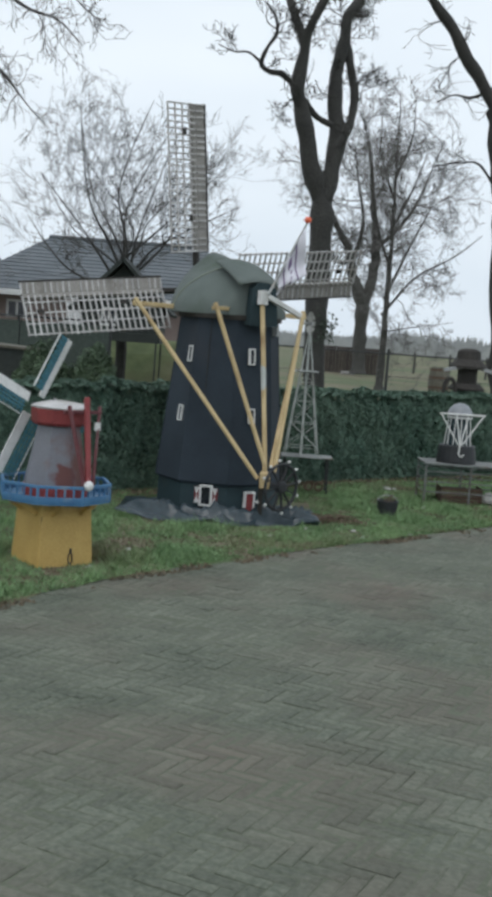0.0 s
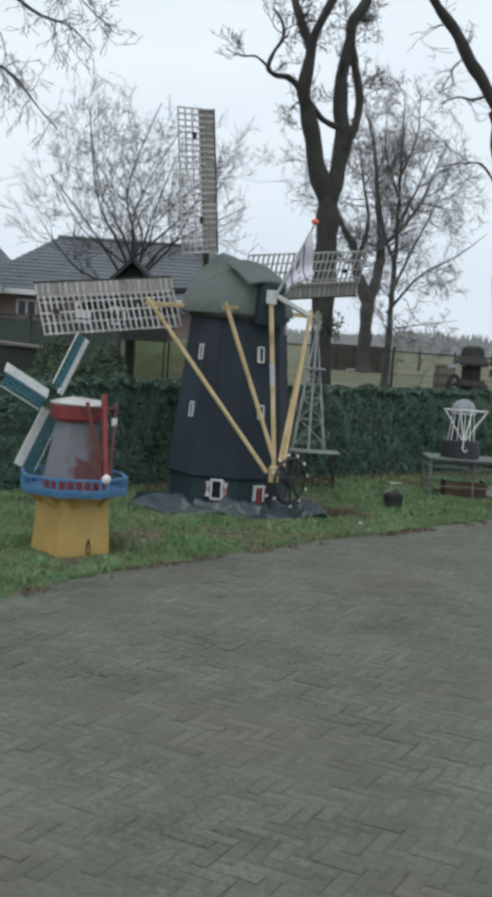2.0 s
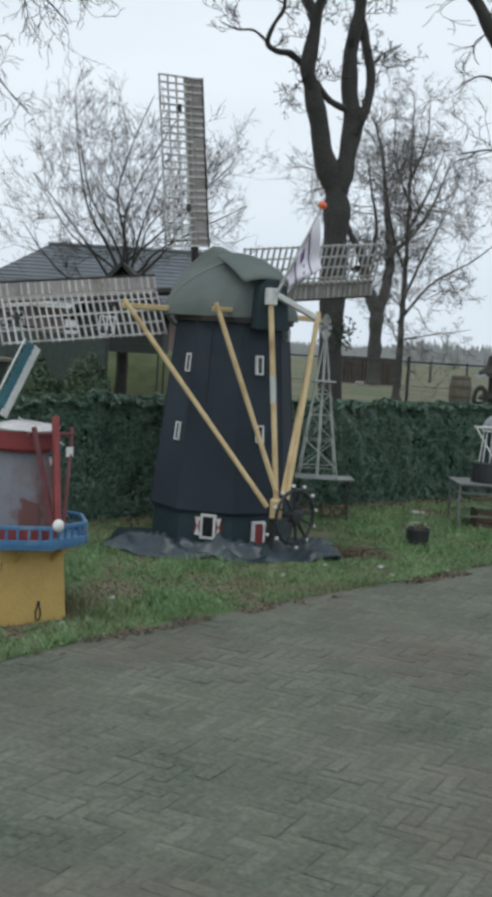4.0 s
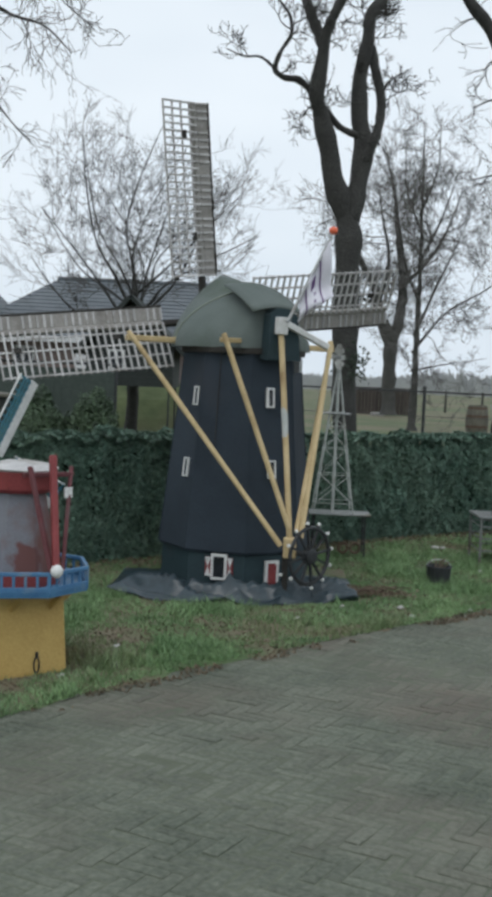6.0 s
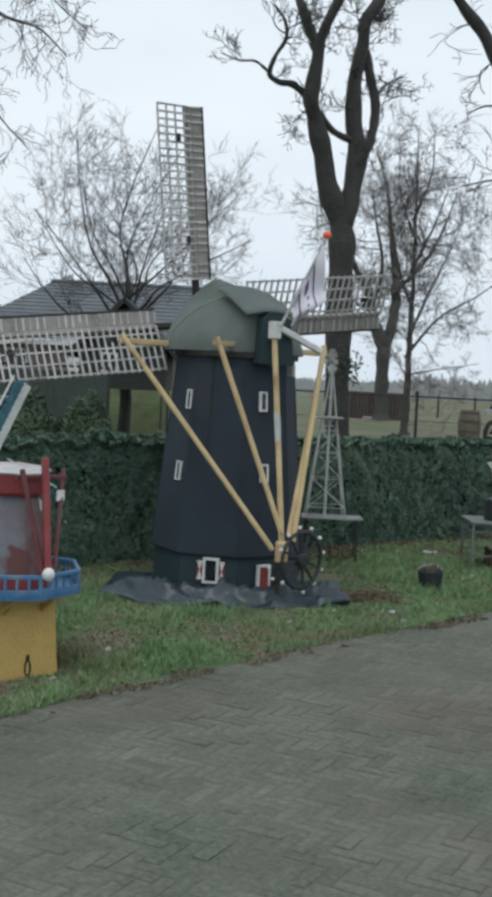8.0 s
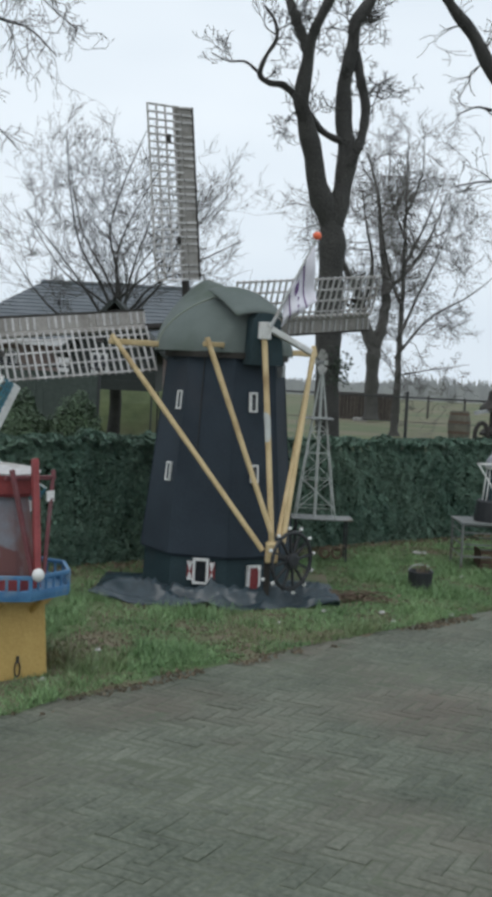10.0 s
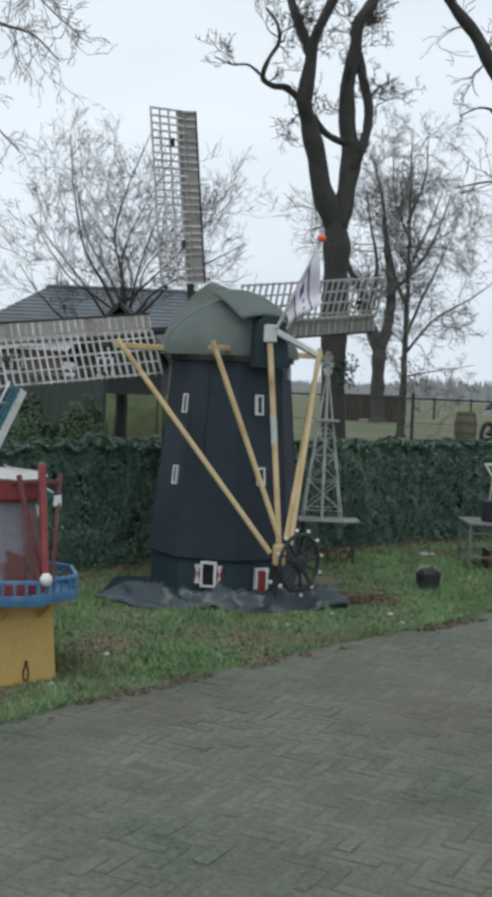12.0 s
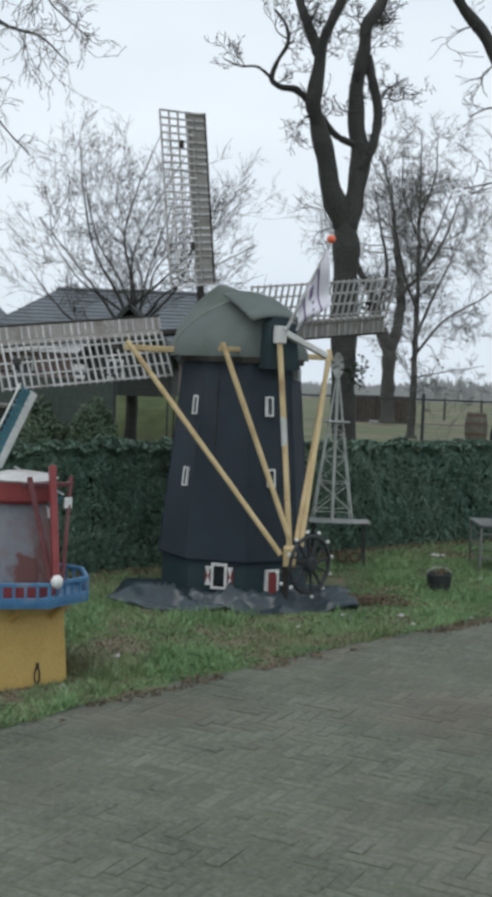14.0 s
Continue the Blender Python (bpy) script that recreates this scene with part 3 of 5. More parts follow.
# windshaft and four lattice sails
YAW, SHAFT_TILT, PHASE, PITCH = 25.0, 2.5, 7.0, 29.0
shaft_way = Euler((radians(SHAFT_TILT), 0, radians(YAW)), "XYZ").to_matrix() @ Vector((0, 1, 0))
hub_at = Vector((-0.05, 0, 2.26)) + shaft_way * 0.80
bm = bmesh.new()
add_tube(bm, [Vector((-0.05, 0, 2.26)) + shaft_way * 0.3, Vector((-0.05, 0, 2.26)) + shaft_way * 0.66, hub_at + shaft_way * 0.06], [0.05, 0.055, 0.06], 12)
part("windshaft", bm, M_DARKWOOD, mill)
sail_frame = Matrix.Translation(hub_at) @ Euler((radians(SHAFT_TILT), 0, radians(YAW)), "XYZ").to_matrix().to_4x4()
R_IN, R_OUT, LAT, BOARD, BARS = 0.42, 1.95, 0.425, 0.135, 25
bar_me = box_mesh("bar", (LAT + 0.03, 0.016, 0.017), M_SAIL, 0.002)
long_me = box_mesh("uplong", (0.017, 0.013, R_OUT - R_IN + 0.02), M_SAIL, 0.002)
spar_me = box_mesh("spar", (0.045, 0.045, R_OUT - R_IN), M_BOARD, 0.006)
stub_me = box_mesh("spar_stub", (0.055, 0.055, R_IN), M_DARKWOOD, 0.006)
edge_me = box_mesh("board_edge", (0.018, 0.03, R_OUT - R_IN + 0.03), M_DARKWOOD, 0.003)
board_me = box_mesh("wind_board", (BOARD, 0.014, R_OUT - R_IN), M_BOARD, 0.002)
batten_me = box_mesh("batten", (BOARD - 0.02, 0.014, 0.02), M_SAIL, 0.002)
for k in range(4):
    sail = new("sail")
    sail.parent = mill
    sail.matrix_basis = sail_frame @ Euler((0, radians(-PHASE + 90 * k), 0), "XYZ").to_matrix().to_4x4() @ Euler((0, 0, radians(PITCH)), "XYZ").to_matrix().to_4x4()
    sail["label"] = "white lattice sail with a grey wind board"
    piece("spar", spar_me, sail, Matrix.Translation((0, 0.0, (R_IN + R_OUT) / 2)))
    tilt = Matrix.Translation((0.02, 0, (R_IN + R_OUT) / 2)) @ Matrix.Rotation(radians(-16), 4, "Z") @ Matrix.Translation((BOARD / 2, 0, 0))
    piece("wind_board", board_me, sail, tilt)
    for i in range(BARS):
        z = R_IN + (R_OUT - R_IN) * i / (BARS - 1)
        piece("bar", bar_me, sail, Matrix.Translation((-(LAT + 0.03) / 2, -0.03, z)))
        if i % 6 != 3:
            piece("batten", batten_me, sail, Matrix.Translation((0.02, -0.016, z)) @ Matrix.Rotation(radians(-16), 4, "Z") @ Matrix.Translation((BOARD / 2, 0, 0)))
    for i in range(4):
        piece("uplong", long_me, sail, Matrix.Translation((-0.03 - (LAT - 0.02) * (i + 0.35) / 3.4, -0.014, (R_IN + R_OUT) / 2)))
    for z, x in ((R_OUT - 0.28, -0.19), (R_IN + 0.35, -0.12)):
        bm = bmesh.new()
        add_box(bm, (0.045, 0.012, 0.07), Matrix.Translation((x, -0.044, z + 0.04 * k)))
        part("patch", bm, M_DARKWOOD, sail, "dark repair patch")
    piece("board_edge", edge_me, sail, tilt @ Matrix.Translation((BOARD / 2 + 0.009, 0, 0)))
    piece("spar_stub", stub_me, sail, Matrix.Translation((0, 0, R_IN / 2 - 0.01)))


# ---- crumpled plastic sheet under the windmill ----
tv, tf, tn, tm = [], [], 140, 60
for j in range(tm + 1):
    for i in range(tn + 1):
        a, b = i / tn, j / tm
        x = -0.98 + 2.0 * a
        front = -1.28 + 0.85 * abs(a - 0.42) ** 1.5 + 0.12 * noise.noise((a * 7, 0.0, 3.0))
        y = front + (0.15 - front) * b
        fold = 0.11 * max(0.0, 1 - 2.6 * abs(noise.noise((a * 2.4 + b, b * 5 + a * 2, 1.0)))) ** 1.6 + 0.06 * max(0.0, 1 - 2.4 * abs(noise.noise((a * 4.5 - b * 2, b * 10 + a * 3, 5.0)))) ** 1.5
        edge = min(1.0, 6 * b, 9 * a, 9 * (1 - a))
        tv.append((x, y + 0.03 * noise.noise((a * 12, b * 12, 8.0)), 0.045 + (0.008 + 1.5 * fold) * (0.25 + 0.75 * edge) * (1.0 - 0.8 * min(1.0, max(0.0, (b - 0.15) / 0.22)))))
for j in range(tm):
    for i in range(tn):
        k = j * (tn + 1) + i
        tf.append((k, k + 1, k + tn + 2, k + tn + 1))
sheet = new("plastic_sheet", mesh_from("plastic_sheet", tv, tf, M_TARP))
sheet.location = MILL + Vector((0, 0, -0.005))
for f in sheet.data.polygons:
    f.use_smooth = True
thick = sheet.modifiers.new("thick", "SOLIDIFY")
thick.thickness = 0.006
tagged(sheet, "crumpled dark blue-grey plastic sheet spread under the windmill", "plastic sheet")

# ---- flag on its pole behind the cap ----
flag = thing("flag", MILL, "white flag with purple print on a slanting pole", "flag")
P_LOW, P_TOP = Vector((0.35, -0.86, 2.24)), Vector((0.685, -0.72, 2.97))
bm = bmesh.new()
add_tube(bm, [P_LOW, P_LOW.lerp(P_TOP, 0.5), P_TOP], [0.014, 0.012, 0.01], 8)
part("flagpole", bm, M_METAL, flag, "thin grey pole")
bm = bmesh.new()
bmesh.ops.create_uvsphere(bm, u_segments=14, v_segments=10, radius=0.036, matrix=Matrix.Translation(P_TOP + Vector((0, 0, 0.02))) @ Matrix.Diagonal((1, 1, 0.9, 1)))
part("finial", bm, M_ORANGE, flag, "orange-red ball finial", smooth=True)


def cloth(a, b):
    """A point of the hanging cloth: a from the pole's top down, b from the pole out to the free edge."""
    hoist = P_TOP.lerp(P_LOW, 0.06 + 0.66 * a)
    free = Vector((0.72 - 0.26 * a, -0.72 - 0.1 * a, 2.47 - 0.22 * a))
    sag = math.sin(math.pi * b) * 0.05
    p = hoist.lerp(free, b) + Vector((-0.02 * b, 0, -sag))
    return p + Vector((0.25, -1, 0)) * (0.035 * math.sin(b * 7 + a * 5) * (0.2 + b) + 0.02 * math.sin(a * 11 + 2 * b))


fv = [tuple(cloth(i / 16, j / 16)) for j in range(17) for i in range(17)]
ff = [(j * 17 + i, j * 17 + i + 1, (j + 1) * 17 + i + 1, (j + 1) * 17 + i) for j in range(16) for i in range(16)]
fo = new("cloth", mesh_from("cloth", fv, ff, M_FLAG))
fo.parent = flag
fo["label"] = "limp white cloth"
for f in fo.data.polygons:
    f.use_smooth = True
sol = fo.modifiers.new("thick", "SOLIDIFY")
sol.thickness = 0.003
def print_strip(name, a0, b0, a1, b1, w):
    bm = bmesh.new()
    low, high = [], []
    for i in range(13):
        t = i / 12
        a, b = a0 + (a1 - a0) * t, b0 + (b1 - b0) * t
        off = Vector((0.02, -0.02, 0)).normalized() * 0.005
        low.append(bm.verts.new(cloth(a - w, b) + off))
        high.append(bm.verts.new(cloth(a + w, b) + off))
    for i in range(12):
        bm.faces.new((low[i], low[i + 1], high[i + 1], high[i]))
    part(name, bm, M_PURPLE, flag)


print_strip("printed_line", 0.34, 0.02, 0.30, 0.98, 0.022)
print_strip("printed_line", 0.82, 0.05, 0.78, 0.95, 0.02)
print_strip("printed_mark", 0.56, 0.12, 0.58, 0.3, 0.08)
for k in range(3):
    print_strip("printed_dot", 0.52 + 0.04 * k, 0.42 + 0.16 * k, 0.52 + 0.04 * k, 0.49 + 0.16 * k, 0.035)

# ---- the small yellow windmill ----
YM = Vector((-1.37, 6.64, 0.02))
ym = thing("small_windmill", YM, "small garden windmill, yellow base, blue gallery, grey tower", "windmill")
TURN = -90 + 14 + 22.5
BASE_TURN = -98.8  # one corner of the square base towards the road
bm = bmesh.new()
add_prism(bm, [(0, 0.322), (0.02, 0.322), (0.5, 0.288)], 4, BASE_TURN)
bmesh.ops.bevel(bm, geom=[e for e in bm.edges if abs(e.verts[0].co.z - e.verts[1].co.z) > 0.3], offset=0.008, segments=2, affect="EDGES", profile=0.5)
part("base", bm, M_YELLOW, ym, "ochre yellow square tapering base")
for k in range(4):
    fa = radians(BASE_TURN + 45 + 90 * k)
    out, along = Vector((math.cos(fa), math.sin(fa), 0)), Vector((-math.sin(fa), math.cos(fa), 0))
    for y in (-0.12, 0.12):
        bm = bmesh.new()
        add_beam(bm, out * 0.206 + along * y + Z * 0.40, out * 0.34 + along * y + Z * 0.495, 0.02, 0.035, 0.003)
        part("bracket", bm, M_YELLOW, ym)
fa = radians(BASE_TURN + 45)
out = Vector((math.cos(fa), math.sin(fa), 0))
on_face = Matrix.Translation(out * 0.229 + Vector((-out.y, out.x, 0)) * 0.035 + Z * 0.07) @ Matrix.Rotation(fa + math.pi / 2, 4, "Z")
bm = bmesh.new()
add_tube(bm, [(0.028 * math.cos(a), 0, 0.045 * math.sin(a)) for a in (2 * math.pi * k / 14 for k in range(15))], 0.007, 5, cap=False)
bmesh.ops.transform(bm, matrix=on_face @ Matrix.Diagonal((0.6, 1, 1, 1)), verts=bm.verts[:])
part("iron_ring", bm, M_IRON, ym, "small iron ring")
bm = bmesh.new()
add_tube(bm, [(0, 0, 0.04), (0.002, 0, 0.075)], 0.009, 6)
bmesh.ops.transform(bm, matrix=on_face, verts=bm.verts[:])
part("ring_staple", bm, M_IRON, ym)
bm = bmesh.new()
ca = radians(BASE_TURN)
add_tube(bm, [Vector((math.cos(ca), math.sin(ca), 0)) * r + Z * h for r, h in ((0.310, 0.1), (0.299, 0.27), (0.291, 0.39))], [0.0025, 0.0015, 0.0025], 5)
part("corner_crack", bm, M_DARKWOOD, ym, "dark open joint down the corner")
bm = bmesh.new()
add_prism(bm, [(0.497, 0.43), (0.525, 0.435)], 8, TURN)
part("gallery_deck", bm, M_BLUE, ym, "blue gallery deck")
for k in range(8):
    a0, a1 = radians(TURN + 45 * k), radians(TURN + 45 * (k + 1))
    p0, p1 = Vector((math.cos(a0), math.sin(a0), 0)) * 0.425, Vector((math.cos(a1), math.sin(a1), 0)) * 0.425
    bm = bmesh.new()
    add_beam(bm, p0 + Z * 0.63, p1 + Z * 0.63, 0.022, 0.022, 0.003)
    part("gallery_rail", bm, M_BLUE, ym)
    bm = bmesh.new()
    add_beam(bm, p0 + Z * 0.54, p1 + Z * 0.54, 0.02, 0.032, 0.003)
    part("kick_board", bm, M_BLUE, ym)
    for i in range(5):
        q = p0.lerp(p1, i / 5)
        bm = bmesh.new()
        add_beam(bm, q + Z * 0.515, q + Z * 0.63, 0.02 if i == 0 else 0.014, 0.02, 0.002)
        part("gallery_post", bm, M_BLUE, ym)
bm = bmesh.new()
add_prism(bm, [(0.525, 0.262), (0.6, 0.257)], 8, TURN)
part("red_plinth", bm, M_RED, ym, "dark red band")
bm = bmesh.new()
add_prism(bm, [(0.6, 0.25), (0.63, 0.246), (1.07, 0.158)], 8, TURN)
part("tower_body", bm, M_GREYBODY, ym, "grey tower with a rusty stain")
# cap: red fascia and a shallow white roof
CT = Vector((math.sin(radians(38)), -math.cos(radians(38)), 0))
CA = Vector((-CT.y, CT.x, 0))
bm = bmesh.new()
add_prism(bm, [(1.055, 0.19), (1.075, 0.207), (1.185, 0.213)], 10, 12)
part("cap_fascia", bm, M_RED, ym, "red boarded cap edge")
bm = bmesh.new()
add_prism(bm, [(1.18, 0.214), (1.192, 0.222), (1.212, 0.18), (1.23, 0.09), (1.235, 0.02)], 10, 12)
for v in bm.verts:
    v.co.z += 0.014 * noise.noise(v.co * 9) if v.co.z > 1.185 else 0.0
    v.co.xy *= 1 + (0.07 * noise.noise(v.co * 11) if v.co.z > 1.185 else 0.0)
part("cap_roof", bm, M_SAIL, ym, "dirty white shallow roof")
for (a, b, r) in ((CT * 0.26 - CA * 0.07 + Z * 1.22, CT * 0.42 + CA * 0.0 + Z * 0.645, 0.016), (CT * 0.30 + CA * 0.05 + Z * 1.285, CT * 0.44 + CA * 0.02 + Z * 0.645, 0.023), (CT * 0.22 + CA * 0.215 + Z * 1.215, CT * 0.42 + CA * 0.07 + Z * 0.645, 0.014)):
    bm = bmesh.new()
    add_beam(bm, a, b, r * 1.7, r * 1.7, 0.005)
    part("tail_pole", bm, M_RED if r > 0.02 else M_MAROON, ym, "" if r > 0.02 else "weathered maroon tail pole")
bm = bmesh.new()
add_beam(bm, CT * 0.235 - CA * 0.1 + Z * 1.17, CT * 0.235 + CA * 0.22 + Z * 1.17, 0.026, 0.026, 0.004)
part("cross_beam", bm, M_MAROON, ym)
bm = bmesh.new()
add_box(bm, (0.05, 0.01, 0.06), Matrix.Translation(CT * 0.285 + CA * 0.165 + Z * 1.07) @ Matrix.Rotation(radians(45), 4, "Z"))
part("white_plate", bm, M_WHITE, ym)
bm = bmesh.new()
bmesh.ops.create_uvsphere(bm, u_segments=14, v_segments=10, radius=0.035, matrix=Matrix.Translation(CT * 0.45 + CA * 0.02 + Z * 0.65) @ Matrix.Diagonal((1, 1, 1.1, 1)))
part("winch_ball", bm, M_WHITE, ym, "white ball at the tail's foot", smooth=True)
# its four still sails
ys = Vector((-math.sin(radians(50)), math.cos(radians(50)), 0.12)).normalized()
ys_frame = Matrix.Translation(Z * 1.14 + ys * 0.29) @ Euler((radians(7), 0, radians(50)), "XYZ").to_matrix().to_4x4()
bm = bmesh.new()
add_tube(bm, [Z * 1.13 + ys * 0.1, Z * 1.14 + ys * 0.31], 0.022, 8)
part("windshaft", bm, M_IRON, ym)
yb_me, yl_me = box_mesh("sail_board", (0.075, 0.012, 0.50), M_WHITE, 0.002), box_mesh("lattice_rail", (0.009, 0.01, 0.46), M_WHITE, 0.001)
yc_me, yn_me = box_mesh("lattice_bar", (0.115, 0.008, 0.009), M_TEAL, 0.001), box_mesh("lattice_slat", (0.012, 0.008, 0.45), M_TEAL, 0.001)
for k in range(4):
    sl = new("sail")
    sl.parent = ym
    sl["label"] = "white board sail with blue lattice"
    sl.matrix_basis = ys_frame @ Euler((0, radians(25 + 90 * k), 0), "XYZ").to_matrix().to_4x4() @ Euler((0, 0, radians(14)), "XYZ").to_matrix().to_4x4()
    piece("sail_board", yb_me, sl, Matrix.Translation((0.03, 0, 0.33)))
    piece("lattice_rail", yl_me, sl, Matrix.Translation((-0.125, 0, 0.345)))
    for i in range(11):
        piece("lattice_bar", yc_me, sl, Matrix.Translation((-0.065, -0.008, 0.13 + 0.043 * i)))
    for i in range(3):
        piece("lattice_slat", yn_me, sl, Matrix.Translation((-0.03 - 0.03 * i, -0.014, 0.345)))

# ---- lattice wind pump model on a little table ----
table = thing("iron_table", (0.86, 11.5, 0.03), "low rusty iron table with a pale plank top", "table")
bm = bmesh.new()
add_box(bm, (0.62, 0.34, 0.016), Matrix.Translation((0, 0, 0.4395)), 0.003)
part("tabletop", bm, M_METAL, table, "pale plank top")
# legs in black: the shade by the hedge is put into their colour
for x in (-0.26, 0.26):
    for y in (-0.13, 0.13):
        bm = bmesh.new()
        add_beam(bm, (x, y, -0.02), (x * 0.97, y, 0.4315), 0.018, 0.018, 0.002)
        part("leg", bm, M_IRON, table)
for x in (-0.26, 0.26):
    bm = bmesh.new()
    add_beam(bm, (x, -0.116, 0.14), (x, 0.116, 0.14), 0.016, 0.016)
    part("stretcher", bm, M_RUST, table)
for x in (0.05, 0.17):
    bm = bmesh.new()
    ringp = [Vector((x + 0.045 * math.cos(a), -0.1, 0.1 + 0.05 * math.sin(a))) for a in (2 * math.pi * k / 16 for k in range(17))]
    add_tube(bm, ringp, 0.012, 6, cap=False)
    part("scroll", bm, M_RUST, table)
pump = thing("wind_pump_model", (0.79, 11.5, 0.479), "grey iron lattice tower of a model wind pump", "wind pump")
def tower_w(z):
    return 0.195 - 0.128 * z
corner = ((-1, -1), (1, -1), (1, 1), (-1, 1))
for cx, cy in corner:
    bm = bmesh.new()
    add_beam(bm, (cx * tower_w(0), cy * tower_w(0), 0), (cx * tower_w(1.42), cy * tower_w(1.42), 1.42), 0.009, 0.009)
    part("corner_post", bm, M_ZINC, pump)
levels = [0.0, 0.10, 0.38, 0.64, 0.86, 1.0, 1.2, 1.42]
for i, z in enumerate(levels[1:], 1):
    for k in range(4):
        (ax, ay), (bx, by) = corner[k], corner[(k + 1) % 4]
        bm = bmesh.new()
        add_beam(bm, (ax * tower_w(z), ay * tower_w(z), z), (bx * tower_w(z), by * tower_w(z), z), 0.006, 0.006)
        part("girt", bm, M_ZINC, pump)
        if 1 < i < 6:
            z0 = levels[i - 1]
            for (sx, sy), (ex, ey) in (((ax, ay), (bx, by)), ((bx, by), (ax, ay))):
                bm = bmesh.new()
                add_beam(bm, (sx * tower_w(z0), sy * tower_w(z0), z0), (ex * tower_w(z), ey * tower_w(z), z), 0.006, 0.006)
                part("cross_brace", bm, M_ZINC, pump)
bm = bmesh.new()
add_box(bm, (0.27, 0.2, 0.015), Matrix.Translation((0.0, 0, 0.99)), 0.002)
part("platform", bm, M_METAL, pump)
bm = bmesh.new()
add_tube(bm, [(0.0, -0.05, 0), (0.0, -0.02, 1.55)], [0.016, 0.014], 8)
part("pump_rod", bm, M_ZINC, pump, "pale centre pipe")
rot = new("rotor")
rot.parent, rot.matrix_basis = pump, Matrix.Translation((-0.03, -0.1, 1.55)) @ Euler((radians(90), 0, radians(62)), "XYZ").to_matrix().to_4x4()
bm = bmesh.new()
add_tube(bm, [(0, 0, -0.08), (0, 0, 0.05)], 0.018, 8)
part("rotor_hub", bm, M_METAL, rot)
blade_me = box_mesh("blade", (0.055, 0.006, 0.1), M_STONE)
for k in range(10):
    a = 2 * math.pi * k / 10
    piece("blade", blade_me, rot, Matrix.Rotation(a, 4, "Z") @ Matrix.Translation((0.085, 0, 0)) @ Euler((radians(60), 0, radians(90)), "XYZ").to_matrix().to_4x4())

# ---- bucket with cuttings ----
bucket = thing("bucket", (1.66, 10.05, 0.03), "black plastic bucket with dry cuttings standing on the grass", "bucket")
bm = bmesh.new()
add_prism(bm, [(0, 0.1), (0.165, 0.112), (0.172, 0.119), (0.18, 0.112), (0.165, 0.105), (0.135, 0.1)], 18, top=True)
part("tub", bm, M_IRON, bucket, "black plastic tub")
bm = bmesh.new()
add_tube(bm, [(0.105 * math.cos(a), 0.02, 0.17 + 0.06 * math.sin(a)) for a in (math.pi * k / 12 for k in range(13))], 0.005, 5)
part("handle", bm, M_METAL, bucket)
r = random.Random(4)
for k in range(9):
    a, tilt = r.uniform(0, 6.28), r.uniform(0.02, 0.09)
    bm = bmesh.new()
    add_tube(bm, [(0.03 * math.cos(a), 0.03 * math.sin(a), 0.12), (tilt * math.cos(a), tilt * math.sin(a), 0.19 + r.uniform(0, 0.05)), (tilt * 1.7 * math.cos(a), tilt * 1.7 * math.sin(a), 0.21 + r.uniform(0, 0.05))], [0.006, 0.006, 0.003], 5)
    part("cutting", bm, M_DRY, bucket)

# ---- iron cage with a lidded top, and the small windmill on it ----
cage = thing("cage_table", (2.80, 11.62, 0.03), "low grey iron cage table with junk beneath", "cage table")
bm = bmesh.new()
add_box(bm, (1.1, 0.6, 0.022), Matrix.Translation((0, 0, 0.47)), 0.004)
part("tabletop", bm, M_GREYIRON, cage)
for x in (-0.53, 0.0, 0.53):
    for y in (-0.28, 0.28):
        bm = bmesh.new()
        add_beam(bm, (x, y, -0.02), (x, y, 0.459), 0.022, 0.022, 0.002)
        part("leg", bm, M_GREYIRON, cage)
for z in (0.14, 0.26, 0.38):
    for y in (-0.28, 0.28):
        bm = bmesh.new()
        add_beam(bm, (-0.518, y + 0.013, z), (0.518, y + 0.013, z), 0.014, 0.014)
        part("side_bar", bm, M_GREYIRON, cage)
    for x in (-0.53, 0.53):
        bm = bmesh.new()
        add_beam(bm, (x, -0.268, z), (x, 0.268, z), 0.01, 0.01)
        part("side_bar", bm, M_GREYIRON, cage)
crate = thing("old_crate", (2.74, 11.64, 0.035), "weathered brown crate under the cage table", "crate")
for k in range(4):
    bm = bmesh.new()
    add_box(bm, (0.5, 0.014, 0.04), Matrix.Translation((0, -0.17, 0.024 + 0.047 * k)), 0.002)
    part("slat", bm, M_RUST, crate)
for x in (-0.243, 0.243):
    bm = bmesh.new()
    add_box(bm, (0.014, 0.32, 0.185), Matrix.Translation((x, 0.0, 0.093)), 0.002)
    part("end_board", bm, M_RUST, crate)
bm = bmesh.new()
bmesh.ops.create_icosphere(bm, subdivisions=2, radius=0.1, matrix=Matrix.Diagonal((1.0, 0.7, 0.8, 1)))
for v in bm.verts:
    v.co += Vector((noise.noise(v.co * 9), noise.noise(v.co * 9 + Vector((5, 0, 0))), noise.noise(v.co * 9 + Vector((0, 5, 0))))) * 0.025
st = part("pale_stone", bm, M_STONE)
st.location = (3.08, 11.5, 0.11)
tagged(st, "pale grey boulder under the cage table", "stone")

